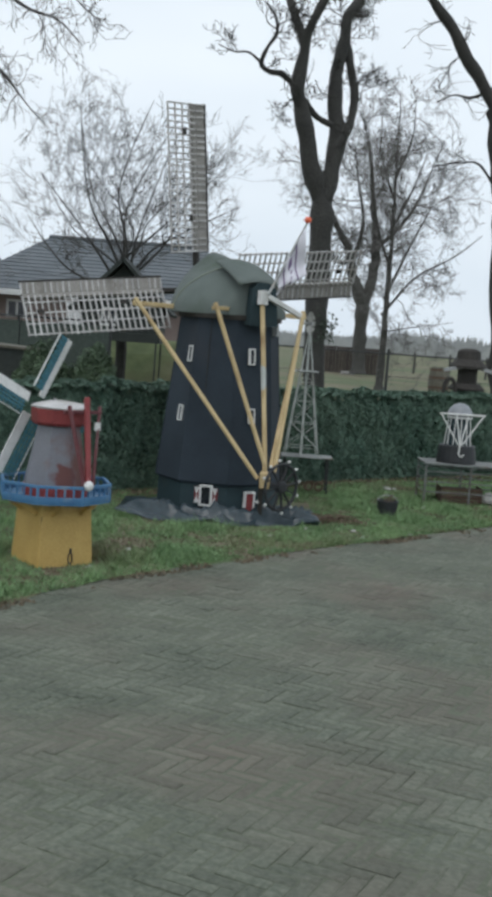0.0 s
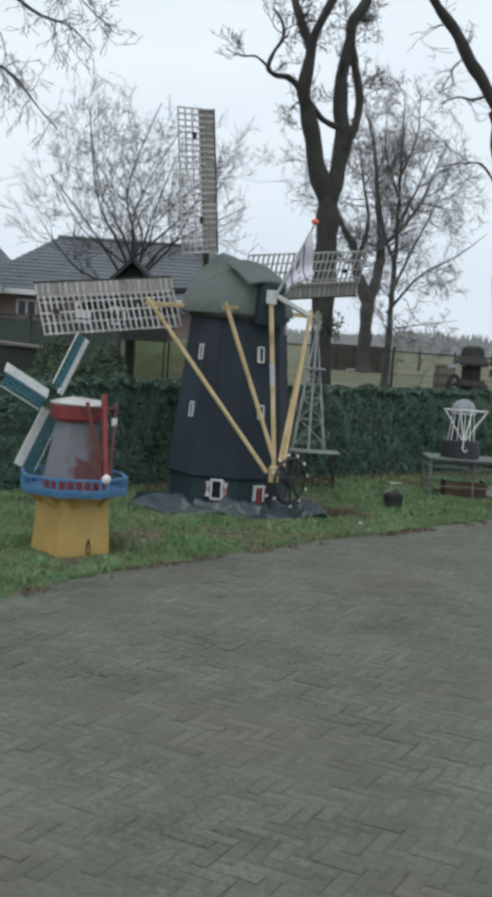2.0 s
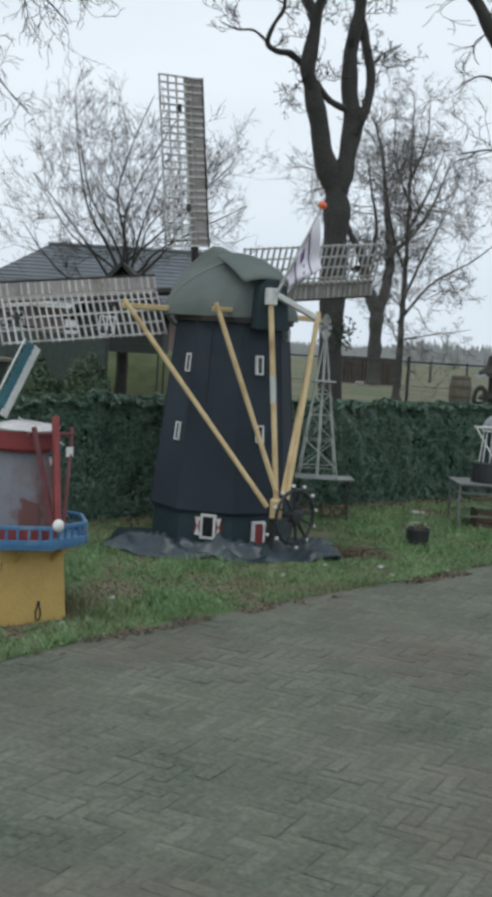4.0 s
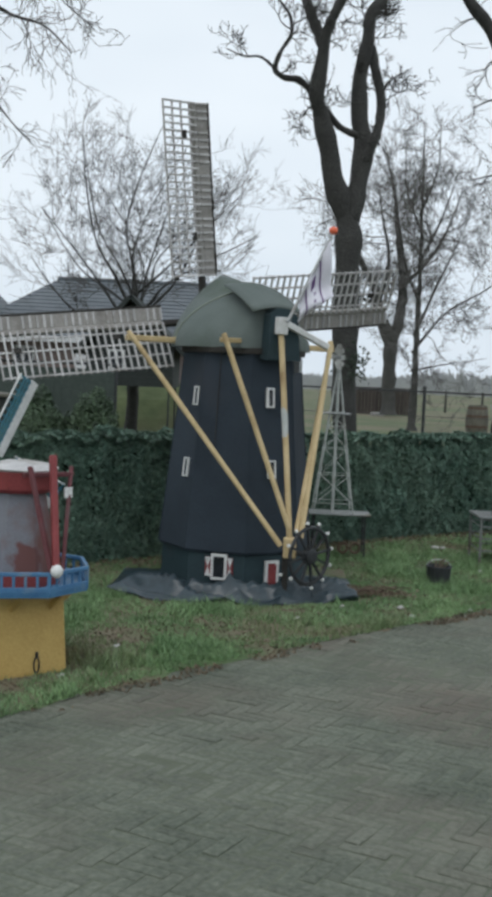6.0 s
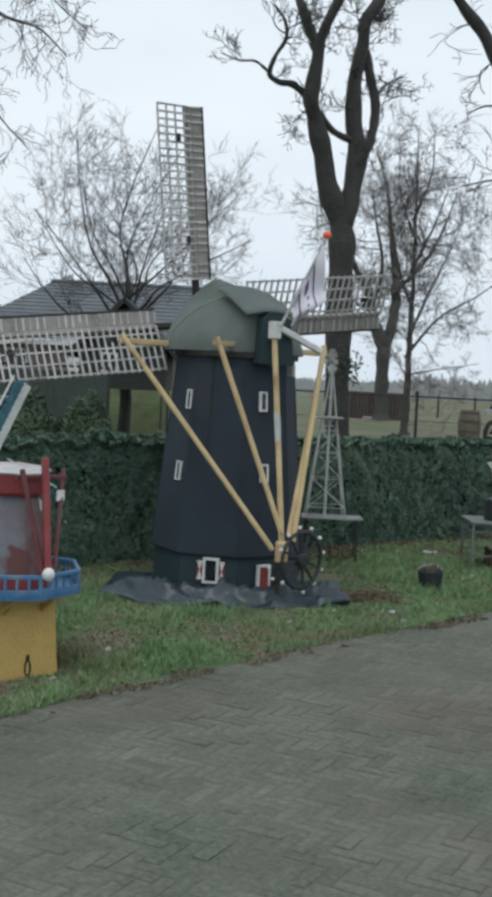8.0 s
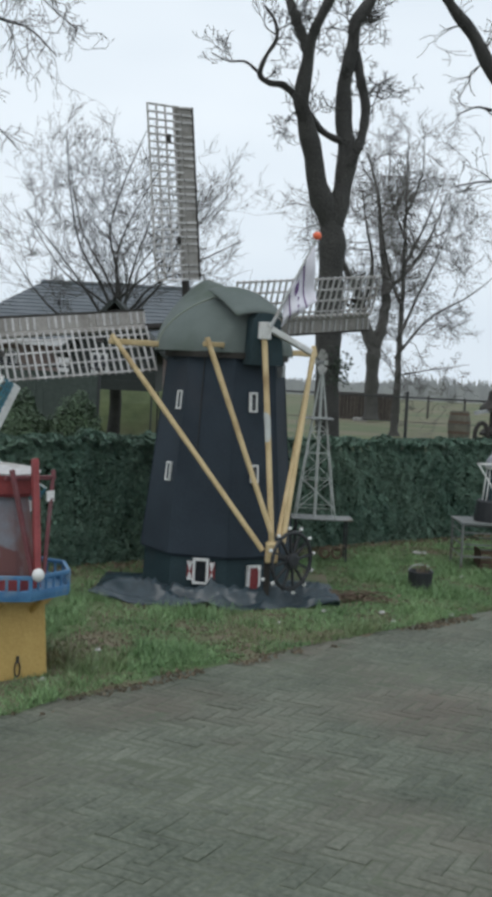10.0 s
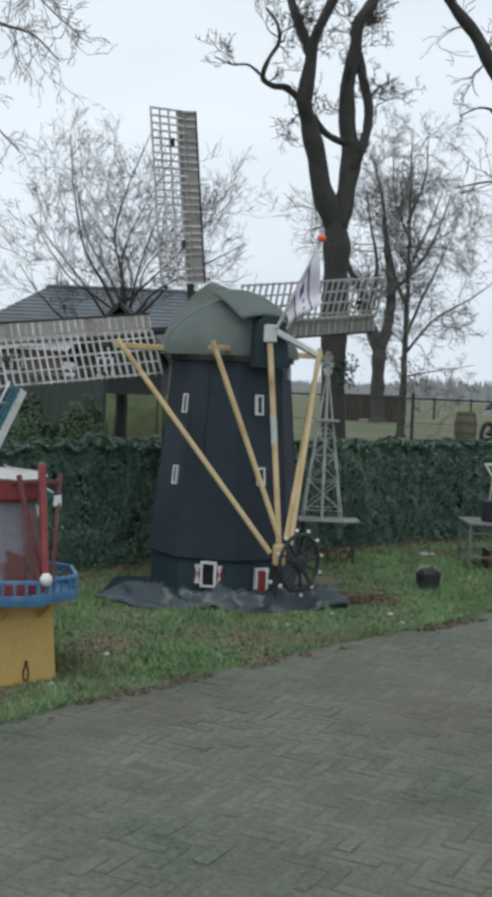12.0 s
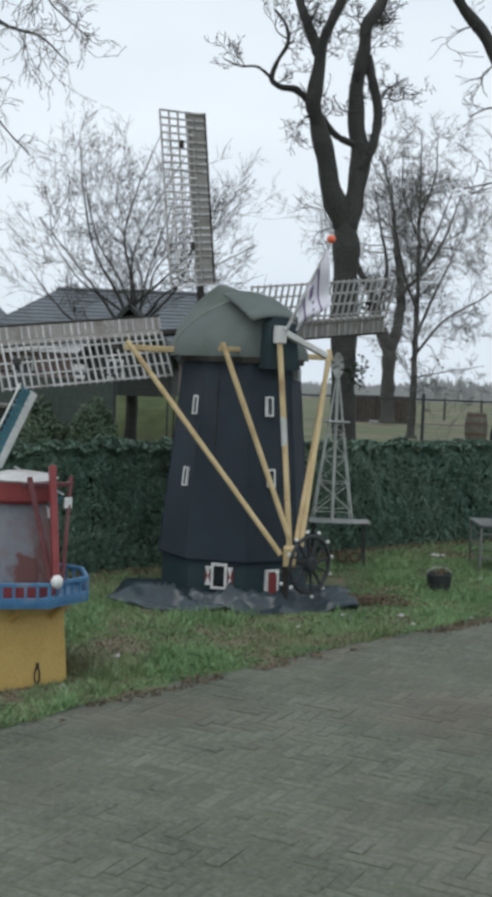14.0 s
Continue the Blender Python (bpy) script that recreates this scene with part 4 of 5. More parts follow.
SM = Vector((2.66, 11.6, 0.512))
sm = thing("model_windmill", SM, "model windmill, black drum, white ribs, grey dome cap", "windmill")
bm = bmesh.new()
add_prism(bm, [(0, 0.235), (0.03, 0.235), (0.2, 0.215), (0.215, 0.2)], 24)
part("drum", bm, M_IRON, sm, "black drum base")
bm = bmesh.new()
add_prism(bm, [(0.214, 0.155), (0.53, 0.125)], 16)
part("tower_body", bm, M_SKIRT, sm)
for k in range(12):
    a = 2 * math.pi * k / 12
    d = Vector((math.cos(a), math.sin(a), 0))
    bm = bmesh.new()
    add_beam(bm, d * 0.16 + Z * 0.215, d * 0.13 + Z * 0.53, 0.012, 0.012)
    part("rib", bm, M_WHITE, sm)
bm = bmesh.new()
add_prism(bm, [(0.53, 0.15), (0.555, 0.155)], 20)
part("cap_ring", bm, M_WHITE, sm)
bm = bmesh.new()
add_prism(bm, [(0.555, 0.15), (0.6, 0.145), (0.65, 0.12), (0.69, 0.08), (0.71, 0.03)], 20)
part("dome", bm, M_DOME, sm, "grey domed cap", smooth=True)
bm = bmesh.new()
add_beam(bm, (-0.27, -0.16, 0.585), (0.27, -0.16, 0.585), 0.022, 0.022, 0.003)
part("cross_beam", bm, M_WHITE, sm)
for x in (-0.25, -0.07, 0.07, 0.25):
    bm = bmesh.new()
    add_beam(bm, (x, -0.165, 0.575), (-0.02 + x * 0.08, -0.26, 0.23), 0.014, 0.014, 0.002)
    part("strut", bm, M_WHITE, sm)
bm = bmesh.new()
add_tube(bm, [(-0.02, -0.26, 0.24), (-0.03, -0.265, 0.12), (0.0, -0.27, 0.09), (0.03, -0.27, 0.12)], 0.01, 6)
part("tail_hook", bm, M_WHITE, sm)

# ---- litter and pale stones along the verge ----
for x, y, r0 in ((0.72, 8.80, 0.022), (1.19, 8.92, 0.03), (1.24, 8.62, 0.02), (1.96, 12.2, 0.05), (0.36, 8.35, 0.014), (-0.12, 8.55, 0.02), (-0.83, 7.18, 0.026), (1.75, 8.98, 0.018), (1.50, 10.25, 0.016), (2.05, 12.25, 0.035), (-1.06, 6.46, 0.02), (-0.78, 6.75, 0.03), (2.2, 10.9, 0.02)):
    bm = bmesh.new()
    bmesh.ops.create_icosphere(bm, subdivisions=2, radius=r0 * 0.8, matrix=Matrix.Diagonal((1.3, 1.0, 0.6, 1)))
    for v in bm.verts:
        v.co += Vector((noise.noise(v.co * 40), noise.noise(v.co * 40 + Vector((5, 0, 0))), noise.noise(v.co * 40 + Vector((0, 5, 0))))) * r0 * 0.4
    sb = part("pale_stone", bm, M_STONE)
    rel = Vector((x, y, 0)) - EDGE
    sb.location = (x, y, verge_height(rel.dot(ALONG), -rel.dot(ROADWARD)) + r0 * 0.35)
    tagged(sb, "small pale stone lying in the grass", "stone", "stones on the verge")

# ---- heap of brown brushwood beside the plastic sheet ----
r = random.Random(21)
heap = thing("brushwood_heap", (0.95, 9.42, 0.03), "small heap of brown sticks and dead leaves on the grass", "brushwood")
for k in range(26):
    a, ln = r.uniform(-0.9, 0.9), r.uniform(0.12, 0.42)
    x, y, z = r.uniform(-0.28, 0.3), r.uniform(-0.14, 0.14), r.uniform(0.006, 0.05)
    d = Vector((math.cos(a), math.sin(a), r.uniform(-0.06, 0.08))) * ln / 2
    bm = bmesh.new()
    add_tube(bm, [Vector((x, y, z + 0.01)) - d, Vector((x, y, z + r.uniform(0.01, 0.03))), Vector((x, y, z + 0.01)) + d], [0.006, 0.007, 0.003], 5)
    part("stick", bm, M_DRY if k % 3 else M_RUST, heap)
hr = np.random.default_rng(22)
hc = hr.normal(0, 1, (420, 3)) * np.array([0.2, 0.1, 0.012]) + np.array([0.02, 0, 0.025])
hl = new("dead_leaves", scatter_leaves("dead_leaves", hc, np.tile(np.array([0, 0, 1.0]), (420, 1)), 0.02, M_DRY, hr))
hl.parent = heap
hl["kind"] = "stuff"
# dead leaves blown against the hedge's foot
n = 2600
s = hr.uniform(-1.0, 7.5, n)
off = -np.abs(hr.normal(0, 0.22, n)) + 0.08
fc = np.array(HEDGE)[None, :] + s[:, None] * np.array(HDIR) + off[:, None] * np.array(HBACK)
fc[:, 2] = 0.045 + hr.random(n) * 0.015
tagged(new("hedge_litter", scatter_leaves("hedge_litter", fc, np.tile(np.array([0, 0, 1.0]), (n, 1)), 0.022, M_DRY, hr)), "brown fallen leaves along the foot of the hedge", "leaves", kind="stuff")


# ---- trees ----
def tube_raw(store, pts, radii, sides):
    verts, faces = store
    side = None
    base = len(verts)
    for i, p in enumerate(pts):
        d = (pts[min(i + 1, len(pts) - 1)] - pts[max(i - 1, 0)]).normalized()
        side = d.orthogonal() if side is None else side - d * side.dot(d)
        side = side.normalized() if side.length > 1e-6 else d.orthogonal().normalized()
        up = d.cross(side)
        for k in range(sides):
            a = 2 * math.pi * k / sides
            verts.append(tuple(p + (side * math.cos(a) + up * math.sin(a)) * radii[i]))
    for i in range(len(pts) - 1):
        for k in range(sides):
            a, b = base + i * sides + k, base + i * sides + (k + 1) % sides
            faces.append((a, b, b + sides, a + sides))


def smooth_line(pts, per):
    out = []
    pts = [Vector(p) for p in pts]
    for i in range(len(pts) - 1):
        p0, p1, p2, p3 = pts[max(i - 1, 0)], pts[i], pts[i + 1], pts[min(i + 2, len(pts) - 1)]
        for k in range(per):
            t = k / per
            out.append(0.5 * ((2 * p1) + (p2 - p0) * t + (2 * p0 - 5 * p1 + 4 * p2 - p3) * t * t + (3 * p1 - p0 - 3 * p2 + p3) * t ** 3))
    return out + [pts[-1]]


def sprout(store, p, d, length, r, depth, rnd, curl, lift, kids, thin):
    pts, radii, steps = [p.copy()], [r], 5
    d = d.normalized()
    marks = []
    for i in range(steps):
        d = (d + Vector((rnd.gauss(0, curl), rnd.gauss(0, curl), rnd.gauss(0, curl) + lift))).normalized()
        p = p + d * (length / steps)
        pts.append(p)
        radii.append(max(thin, r * (1 - 0.75 * (i + 1) / steps)))
        marks.append((p, d.copy(), radii[-1]))
    tube_raw(store, pts, radii, 3 if depth < 2 else 4)
    if depth > 0:
        for _ in range(kids):
            q, e, rr = marks[rnd.randrange(0 if depth < 3 else 1, steps)]
            turn = Vector((rnd.gauss(0, 1), rnd.gauss(0, 1), rnd.gauss(0, 1)))
            turn = (turn - e * turn.dot(e)).normalized()
            sprout(store, q, e + turn * rnd.uniform(0.5, 1.0), length * rnd.uniform(0.45, 0.75), max(thin, rr * 0.75), depth - 1, rnd, curl, lift, kids, thin)


def tree(name, base, label, bark, twig, seed):
    t = thing(name, base, label, "tree")
    return {"thing": t, "base": Vector(base), "bark": bark, "twig": twig, "rnd": random.Random(seed), "store": ([], []), "lines": [], "first": True}


def add_limb(t, pts, r0, r1, knots=0.28):
    line = smooth_line([Vector(p) - t["base"] for p in pts], 5)
    n = len(line)
    radii = []
    for i, p in enumerate(line):
        f = i / (n - 1)
        radii.append((r0 + (r1 - r0) * f ** 0.8) * (1 + knots * noise.noise(p * (0.5 / max(r0, 0.02)) ) ))
        line[i] = p + Vector((noise.noise(p * 2.3), noise.noise(p * 2.3 + Vector((9, 0, 0))), 0)) * r0 * 0.25
    if t["first"]:
        radii[0] *= 1.35
    else:
        line.insert(0, line[0] - (line[1] - line[0]) * 1.2)
        radii.insert(0, radii[0] * 0.6)
    store = ([], [])
    tube_raw(store, line, radii, 10)
    me = mesh_from("limb", store[0], store[1], t["bark"])
    for f in me.polygons:
        f.use_smooth = True
    ob = new("trunk" if t["first"] else "limb", me)
    ob.parent = t["thing"]
    if not t["first"] or len(pts) > 6:
        t["lines"].append((line, radii))
    t["first"] = False


def add_twigs(t, per_metre, length, r, depth, kids, curl, lift, thin, start=0.25, out=1.0):
    rnd = t["rnd"]
    for line, radii in t["lines"]:
        total = sum((b - a).length for a, b in zip(line, line[1:]))
        for _ in range(max(2, int(total * per_metre))):
            i = int((start + (1 - start) * rnd.random()) * (len(line) - 2))
            d = (line[i + 1] - line[i]).normalized()
            turn = Vector((rnd.gauss(0, 1), rnd.gauss(0, 1), rnd.gauss(0, 0.6)))
            turn = (turn - d * turn.dot(d)).normalized()
            sprout(t["store"], line[i], d * 0.6 + turn * out, length * rnd.uniform(0.5, 1.2), min(r, radii[i] * 0.6), depth, rnd, curl, lift, kids, thin)
    tw = new("crown", mesh_from("crown", t["store"][0], t["store"][1], t["twig"]))
    tw.parent = t["thing"]
    tw["kind"] = "stuff"


oak = tree("oak_tree", (1.19, 14.6, 0), "old bare oak with a dark trunk forking into crooked limbs", M_BARK, M_BARK, 11)
add_limb(oak, [(1.24, 14.60, -0.26), (1.14, 14.60, 0.98), (1.08, 14.60, 1.65), (1.05, 14.60, 2.66), (1.03, 14.60, 3.53), (0.98, 14.60, 3.96)], 0.144, 0.163)
add_limb(oak, [(0.97, 14.60, 3.84), (0.81, 14.54, 4.29), (0.73, 14.49, 4.70), (0.62, 14.43, 5.07), (0.53, 14.37, 5.30), (0.58, 14.32, 5.71), (0.60, 14.26, 6.00), (0.75, 14.20, 6.33), (0.91, 14.14, 6.70), (0.98, 14.08, 7.29)], 0.142, 0.051)
add_limb(oak, [(0.60, 14.60, 6.00), (0.43, 14.66, 6.36), (0.34, 14.73, 6.66), (0.28, 14.80, 7.04), (0.31, 14.86, 7.63)], 0.076, 0.035)
add_limb(oak, [(0.52, 14.60, 5.35), (0.32, 14.54, 5.51), (0.14, 14.48, 5.52), (0.02, 14.42, 5.60), (0.08, 14.35, 5.80), (0.20, 14.29, 6.00), (0.16, 14.23, 6.21), (0.02, 14.17, 6.36)], 0.051, 0.015)
add_limb(oak, [(0.04, 14.60, 5.63), (-0.16, 14.49, 5.76), (-0.37, 14.37, 5.73), (-0.58, 14.26, 5.78)], 0.022, 0.008)
add_limb(oak, [(1.03, 14.60, 3.84), (1.15, 14.67, 4.40), (1.17, 14.74, 4.77), (1.09, 14.80, 5.29), (1.11, 14.87, 5.73), (1.18, 14.93, 6.12), (1.21, 15.00, 6.46), (1.36, 15.06, 6.70), (1.50, 15.13, 7.06), (1.54, 15.20, 7.74)], 0.147, 0.051)
add_limb(oak, [(1.21, 14.60, 4.61), (1.36, 14.70, 4.99), (1.38, 14.81, 5.37), (1.30, 14.93, 5.76), (1.24, 15.03, 6.08)], 0.069, 0.061)
add_limb(oak, [(0.69, 14.60, 5.18), (0.85, 14.64, 4.99), (1.09, 14.69, 4.89)], 0.040, 0.046)
add_limb(oak, [(1.36, 14.60, 5.45), (1.54, 14.69, 5.64), (1.73, 14.77, 5.74)], 0.015, 0.006)
add_limb(oak, [(1.09, 14.60, 5.28), (0.91, 14.69, 5.32), (0.80, 14.77, 5.52)], 0.013, 0.005)
add_twigs(oak, 4.0, 0.40, 0.012, 3, 3, 0.32, 0.05, 0.004, 0.3)

ash = tree("ash_tree", (3.95, 16.0, 0), "thick bare tree with a long slanting limb", M_BARK, M_BARK, 23)
add_limb(ash, [(4.41, 16.00, -0.65), (4.26, 16.00, 0.96), (4.11, 16.00, 2.55), (3.97, 16.00, 4.13), (3.83, 16.00, 5.06), (3.70, 16.00, 5.60)], 0.27, 0.2)
add_limb(ash, [(3.75, 16.00, 5.49), (3.39, 15.93, 5.96), (3.12, 15.87, 6.24), (2.85, 15.80, 6.67), (2.47, 15.73, 7.09), (2.26, 15.67, 7.58), (2.18, 15.60, 8.15)], 0.115, 0.06)
add_limb(ash, [(3.80, 16.00, 5.30), (4.11, 16.17, 6.13), (4.20, 16.33, 7.36), (4.15, 16.50, 8.36)], 0.13, 0.05)
add_limb(ash, [(3.53, 16.00, 5.79), (3.24, 15.90, 5.68), (2.98, 15.80, 5.68), (2.70, 15.70, 5.53)], 0.03, 0.008)
add_limb(ash, [(3.99, 16.00, 3.97), (3.53, 15.87, 4.64), (3.18, 15.73, 4.68), (2.70, 15.60, 4.56)], 0.03, 0.008)
add_twigs(ash, 2.0, 0.75, 0.016, 2, 3, 0.25, 0.03, 0.0045, 0.35)

birch = tree("birch_tree", (-6.3, 14.0, 0), "bare tree with thin drooping branches", M_BARK, M_TWIG, 31)
add_limb(birch, [(-6.27, 14.00, -1.50), (-6.39, 14.00, 1.33), (-6.37, 14.00, 4.10), (-6.20, 14.00, 6.14), (-6.17, 14.00, 8.15)], 0.2, 0.09)
add_limb(birch, [(-6.38, 14.00, 3.89), (-5.19, 13.90, 5.35), (-3.95, 13.80, 6.24), (-3.11, 13.70, 5.91), (-2.68, 13.60, 5.76), (-2.35, 13.50, 5.44)], 0.050, 0.006)
add_limb(birch, [(-6.39, 14.00, 3.27), (-5.15, 13.84, 4.66), (-3.89, 13.68, 5.17), (-3.47, 13.52, 5.10), (-3.06, 13.36, 4.68), (-2.72, 13.20, 4.33)], 0.044, 0.004)
add_limb(birch, [(-4.54, 14.00, 5.68), (-3.98, 13.95, 5.82), (-3.69, 13.90, 5.68), (-3.56, 13.85, 5.20), (-3.50, 13.80, 4.66)], 0.017, 0.003)
add_limb(birch, [(-6.26, 14.00, 5.47), (-4.53, 13.88, 6.77), (-2.94, 13.75, 6.66), (-2.60, 13.62, 6.17), (-2.13, 13.50, 5.76)], 0.033, 0.004)
add_limb(birch, [(-5.22, 14.00, 5.37), (-3.91, 14.10, 6.68), (-2.89, 14.20, 6.66), (-2.35, 14.30, 6.61)], 0.022, 0.003)
add_twigs(birch, 3.0, 0.42, 0.008, 2, 3, 0.22, -0.06, 0.0035, 0.45)

forked = tree("forked_tree", (4.55, 60.0, 0), "distant bare tree with a forked trunk", M_BARK_PALE, M_TWIG, 41)
add_limb(forked, [(6.77, 60.00, 0.13), (6.75, 60.00, 2.46), (6.73, 60.00, 3.95)], 0.38, 0.36)
add_limb(forked, [(6.74, 60.00, 3.81), (6.11, 59.83, 5.26), (5.79, 59.67, 6.57), (5.07, 59.50, 7.70), (4.25, 59.33, 9.11), (3.27, 59.17, 10.79), (2.59, 59.00, 12.76)], 0.360, 0.03)
add_limb(forked, [(6.76, 60.00, 3.96), (7.19, 60.20, 5.47), (7.24, 60.40, 7.28), (6.90, 60.60, 9.67), (6.57, 60.80, 12.07), (5.94, 61.00, 14.16)], 0.390, 0.03)
add_limb(forked, [(7.21, 60.00, 6.95), (8.28, 60.33, 7.92), (9.43, 60.67, 9.79), (10.26, 61.00, 12.26)], 0.180, 0.022)
add_limb(forked, [(5.84, 60.00, 6.30), (5.43, 60.25, 6.00), (4.75, 60.50, 6.73)], 0.150, 0.022)
add_limb(forked, [(5.95, 60.00, 5.86), (6.42, 59.83, 8.08), (6.00, 59.67, 10.10), (5.59, 59.50, 12.11)], 0.150, 0.022)
add_twigs(forked, 2.1, 2.0, 0.045, 3, 4, 0.24, 0.02, 0.0082, 0.25, 1.2)

slim = tree("slim_tree", (5.75, 44.0, 0), "slender distant bare tree with fine spreading twigs", M_BARK_PALE, M_TWIG, 51)
add_limb(slim, [(5.90, 44.00, -0.05), (5.93, 44.00, 1.89), (5.93, 44.00, 3.64), (5.93, 44.00, 5.82), (5.88, 44.00, 7.99), (5.85, 44.00, 9.93), (5.81, 44.00, 11.43)], 0.18, 0.016)
add_limb(slim, [(5.92, 44.00, 3.86), (6.56, 44.27, 5.43), (7.29, 44.53, 7.02), (7.82, 44.80, 8.40)], 0.075, 0.010)
add_limb(slim, [(5.93, 44.00, 4.95), (5.35, 43.73, 6.21), (4.93, 43.47, 7.87), (4.70, 43.20, 9.31)], 0.075, 0.010)
add_limb(slim, [(5.92, 44.00, 6.47), (6.68, 44.50, 8.09), (7.33, 45.00, 9.95)], 0.075, 0.010)
add_limb(slim, [(5.93, 44.00, 3.20), (6.95, 43.67, 4.54), (8.36, 43.33, 5.44), (9.31, 43.00, 6.31)], 0.062, 0.009)
add_limb(slim, [(5.93, 44.00, 2.33), (7.03, 43.50, 2.59), (8.43, 43.00, 2.86)], 0.037, 0.008)
add_limb(slim, [(5.88, 44.00, 7.55), (5.26, 44.25, 9.30), (5.21, 44.50, 10.86)], 0.062, 0.010)
add_limb(slim, [(5.88, 44.00, 8.42), (6.43, 44.25, 10.00), (6.49, 44.50, 11.56)], 0.062, 0.010)
add_twigs(slim, 2.4, 1.4, 0.024, 3, 4, 0.22, 0.0, 0.006, 0.15, 1.3)

# a bushy bare fruit tree beside the shed
fruit = tree("fruit_tree", (-2.30, 20.75, 0), "bushy bare fruit tree with many upright twigs", M_BARK, M_TWIG_DARK, 61)
add_limb(fruit, [(-2.3, 21, -0.03), (-2.32, 21, 1.3), (-2.36, 21, 2.6), (-2.36, 21, 3.2)], 0.13, 0.085)
rnd = fruit["rnd"]
for k in range(13):
    ang = radians(-60 + 120 * k / 12 + rnd.uniform(-6, 6))
    a = Vector((-2.36 + 0.05 * math.sin(ang), 21, 2.35 + 0.12 * ((k * 5) % 8)))
    d = Vector((math.sin(ang), rnd.uniform(-0.45, 0.45), math.cos(ang)))
    ln = 3.0 - 1.0 * math.sin(ang) ** 2 + rnd.uniform(-0.3, 0.2)
    bend = Vector((rnd.uniform(-0.4, 0.4), 0, 0))
    pts = [a, a + d * ln * 0.22 + bend * 0.3, a + d * ln * 0.45 + bend, a + d * ln * 0.7 + Vector((0, 0, 0.12)) + bend * 0.4, a + d * ln + Vector((-bend.x, 0, 0.3))]
    add_limb(fruit, pts, 0.024 if k % 2 else 0.038, 0.006)
add_twigs(fruit, 4.6, 0.85, 0.010, 3, 3, 0.17, 0.05, 0.0029, 0.3, 0.8)

# ---- houses behind ----
def hip_house(name, x0, x1, y0, y1, eave, ridge, inset_l, inset_r, label, courses=15, windows=()):
    h = thing(name, ((x0 + x1) / 2, y0, 0), label, "house")
    ox, oy = (x0 + x1) / 2, y0
    bm = bmesh.new()
    add_box(bm, (x1 - x0 - 0.8, y1 - y0 - 0.8, eave - 0.05), Matrix.Translation((0, (y1 - y0) / 2, (eave - 0.05) / 2)))
    part("wall", bm, M_HOUSE, h)
    yr = (y1 - y0) / 2
    a0, a1 = x0 - ox, x1 - ox
    bm = bmesh.new()
    e = [bm.verts.new(p) for p in ((a0, 0, eave), (a1, 0, eave), (a1, 2 * yr, eave), (a0, 2 * yr, eave))]
    rl, rr = bm.verts.new((a0 + inset_l, yr, ridge)), bm.verts.new((a1 - inset_r, yr, ridge))
    for f in ((e[0], e[1], rr, rl), (e[1], e[2], rr), (e[2], e[3], rl, rr), (e[3], e[0], rl), (e[3], e[2], e[1], e[0])):
        bm.faces.new(f)
    roof = part("roof", bm, M_TILE, h, "grey tiled hipped roof")
    for i in range(courses):
        f0, f1 = i / courses, (i + 1.08) / courses
        bm = bmesh.new()
        q = []
        for f, lift in ((f0, 0.035), (min(f1, 1), 0.012)):
            xa, xb = a0 + inset_l * f, a1 - inset_r * f
            y, z = yr * f - 0.02, eave + (ridge - eave) * f
            q.append([(xa, y, z + lift), (xb, y, z + lift)])
        vs = [bm.verts.new(p) for p in (q[0][0], q[0][1], q[1][1], q[1][0])]
        bm.faces.new(vs)
        lo = [bm.verts.new((p[0], p[1], p[2] - 0.035)) for p in (q[0][0], q[0][1])]
        bm.faces.new((lo[0], lo[1], vs[1], vs[0]))
        part("tile_course", bm, M_TILE, roof)
    bm = bmesh.new()
    add_tube(bm, [(a0 + inset_l, yr, ridge + 0.03), (a1 - inset_r, yr, ridge + 0.03)], 0.07, 6)
    part("ridge_tile", bm, M_TILE, roof)
    bm = bmesh.new()
    add_box(bm, (x1 - x0 + 0.1, 0.05, 0.13), Matrix.Translation((0, -0.04, eave - 0.06)), 0.006)
    part("fascia", bm, M_FASCIA, h, "white fascia board")
    for wx, wz, ww, wh in windows:
        w = new("window")
        w.parent, w.location = h, (wx - ox, 0.39, wz)
        bm = bmesh.new()
        for sx in (-1, 0, 1):
            add_box(bm, (0.05, 0.06, wh), Matrix.Translation((sx * (ww - 0.05) / 2, 0, 0)))
        for sz in (-1, 1):
            add_box(bm, (ww, 0.058, 0.05), Matrix.Translation((0, 0, sz * (wh - 0.05) / 2)))
        part("window_frame", bm, M_FASCIA, w)
        bm = bmesh.new()
        add_box(bm, (ww - 0.08, 0.02, wh - 0.08))
        part("pane", bm, M_GLASSDARK, w)
    return h


house = hip_house("bungalow", -6.7, 0.9, 25.0, 31.0, 2.48, 3.92, 1.7, 1.9, "pale brick bungalow with a grey tiled hipped roof", windows=((-5.25, 2.05, 0.5, 0.42),))
house2 = hip_house("dwelling_house", -14.0, -5.7, 24.3, 30.3, 2.47, 4.45, 1.9, 1.6, "pale brick house with a steep grey tiled roof", windows=((-6.7, 2.0, 0.3, 0.4),))
bm = bmesh.new()
add_box(bm, (0.06, 0.06, 0.25), Matrix.Translation((-1.45, 1.75, 3.35)), 0.005)
part("vent_pipe", bm, M_IRON, house)
porch = thing("white_porch", (-3.62, 24.6, 0), "white boarded porch wall beside the bungalow", "porch")
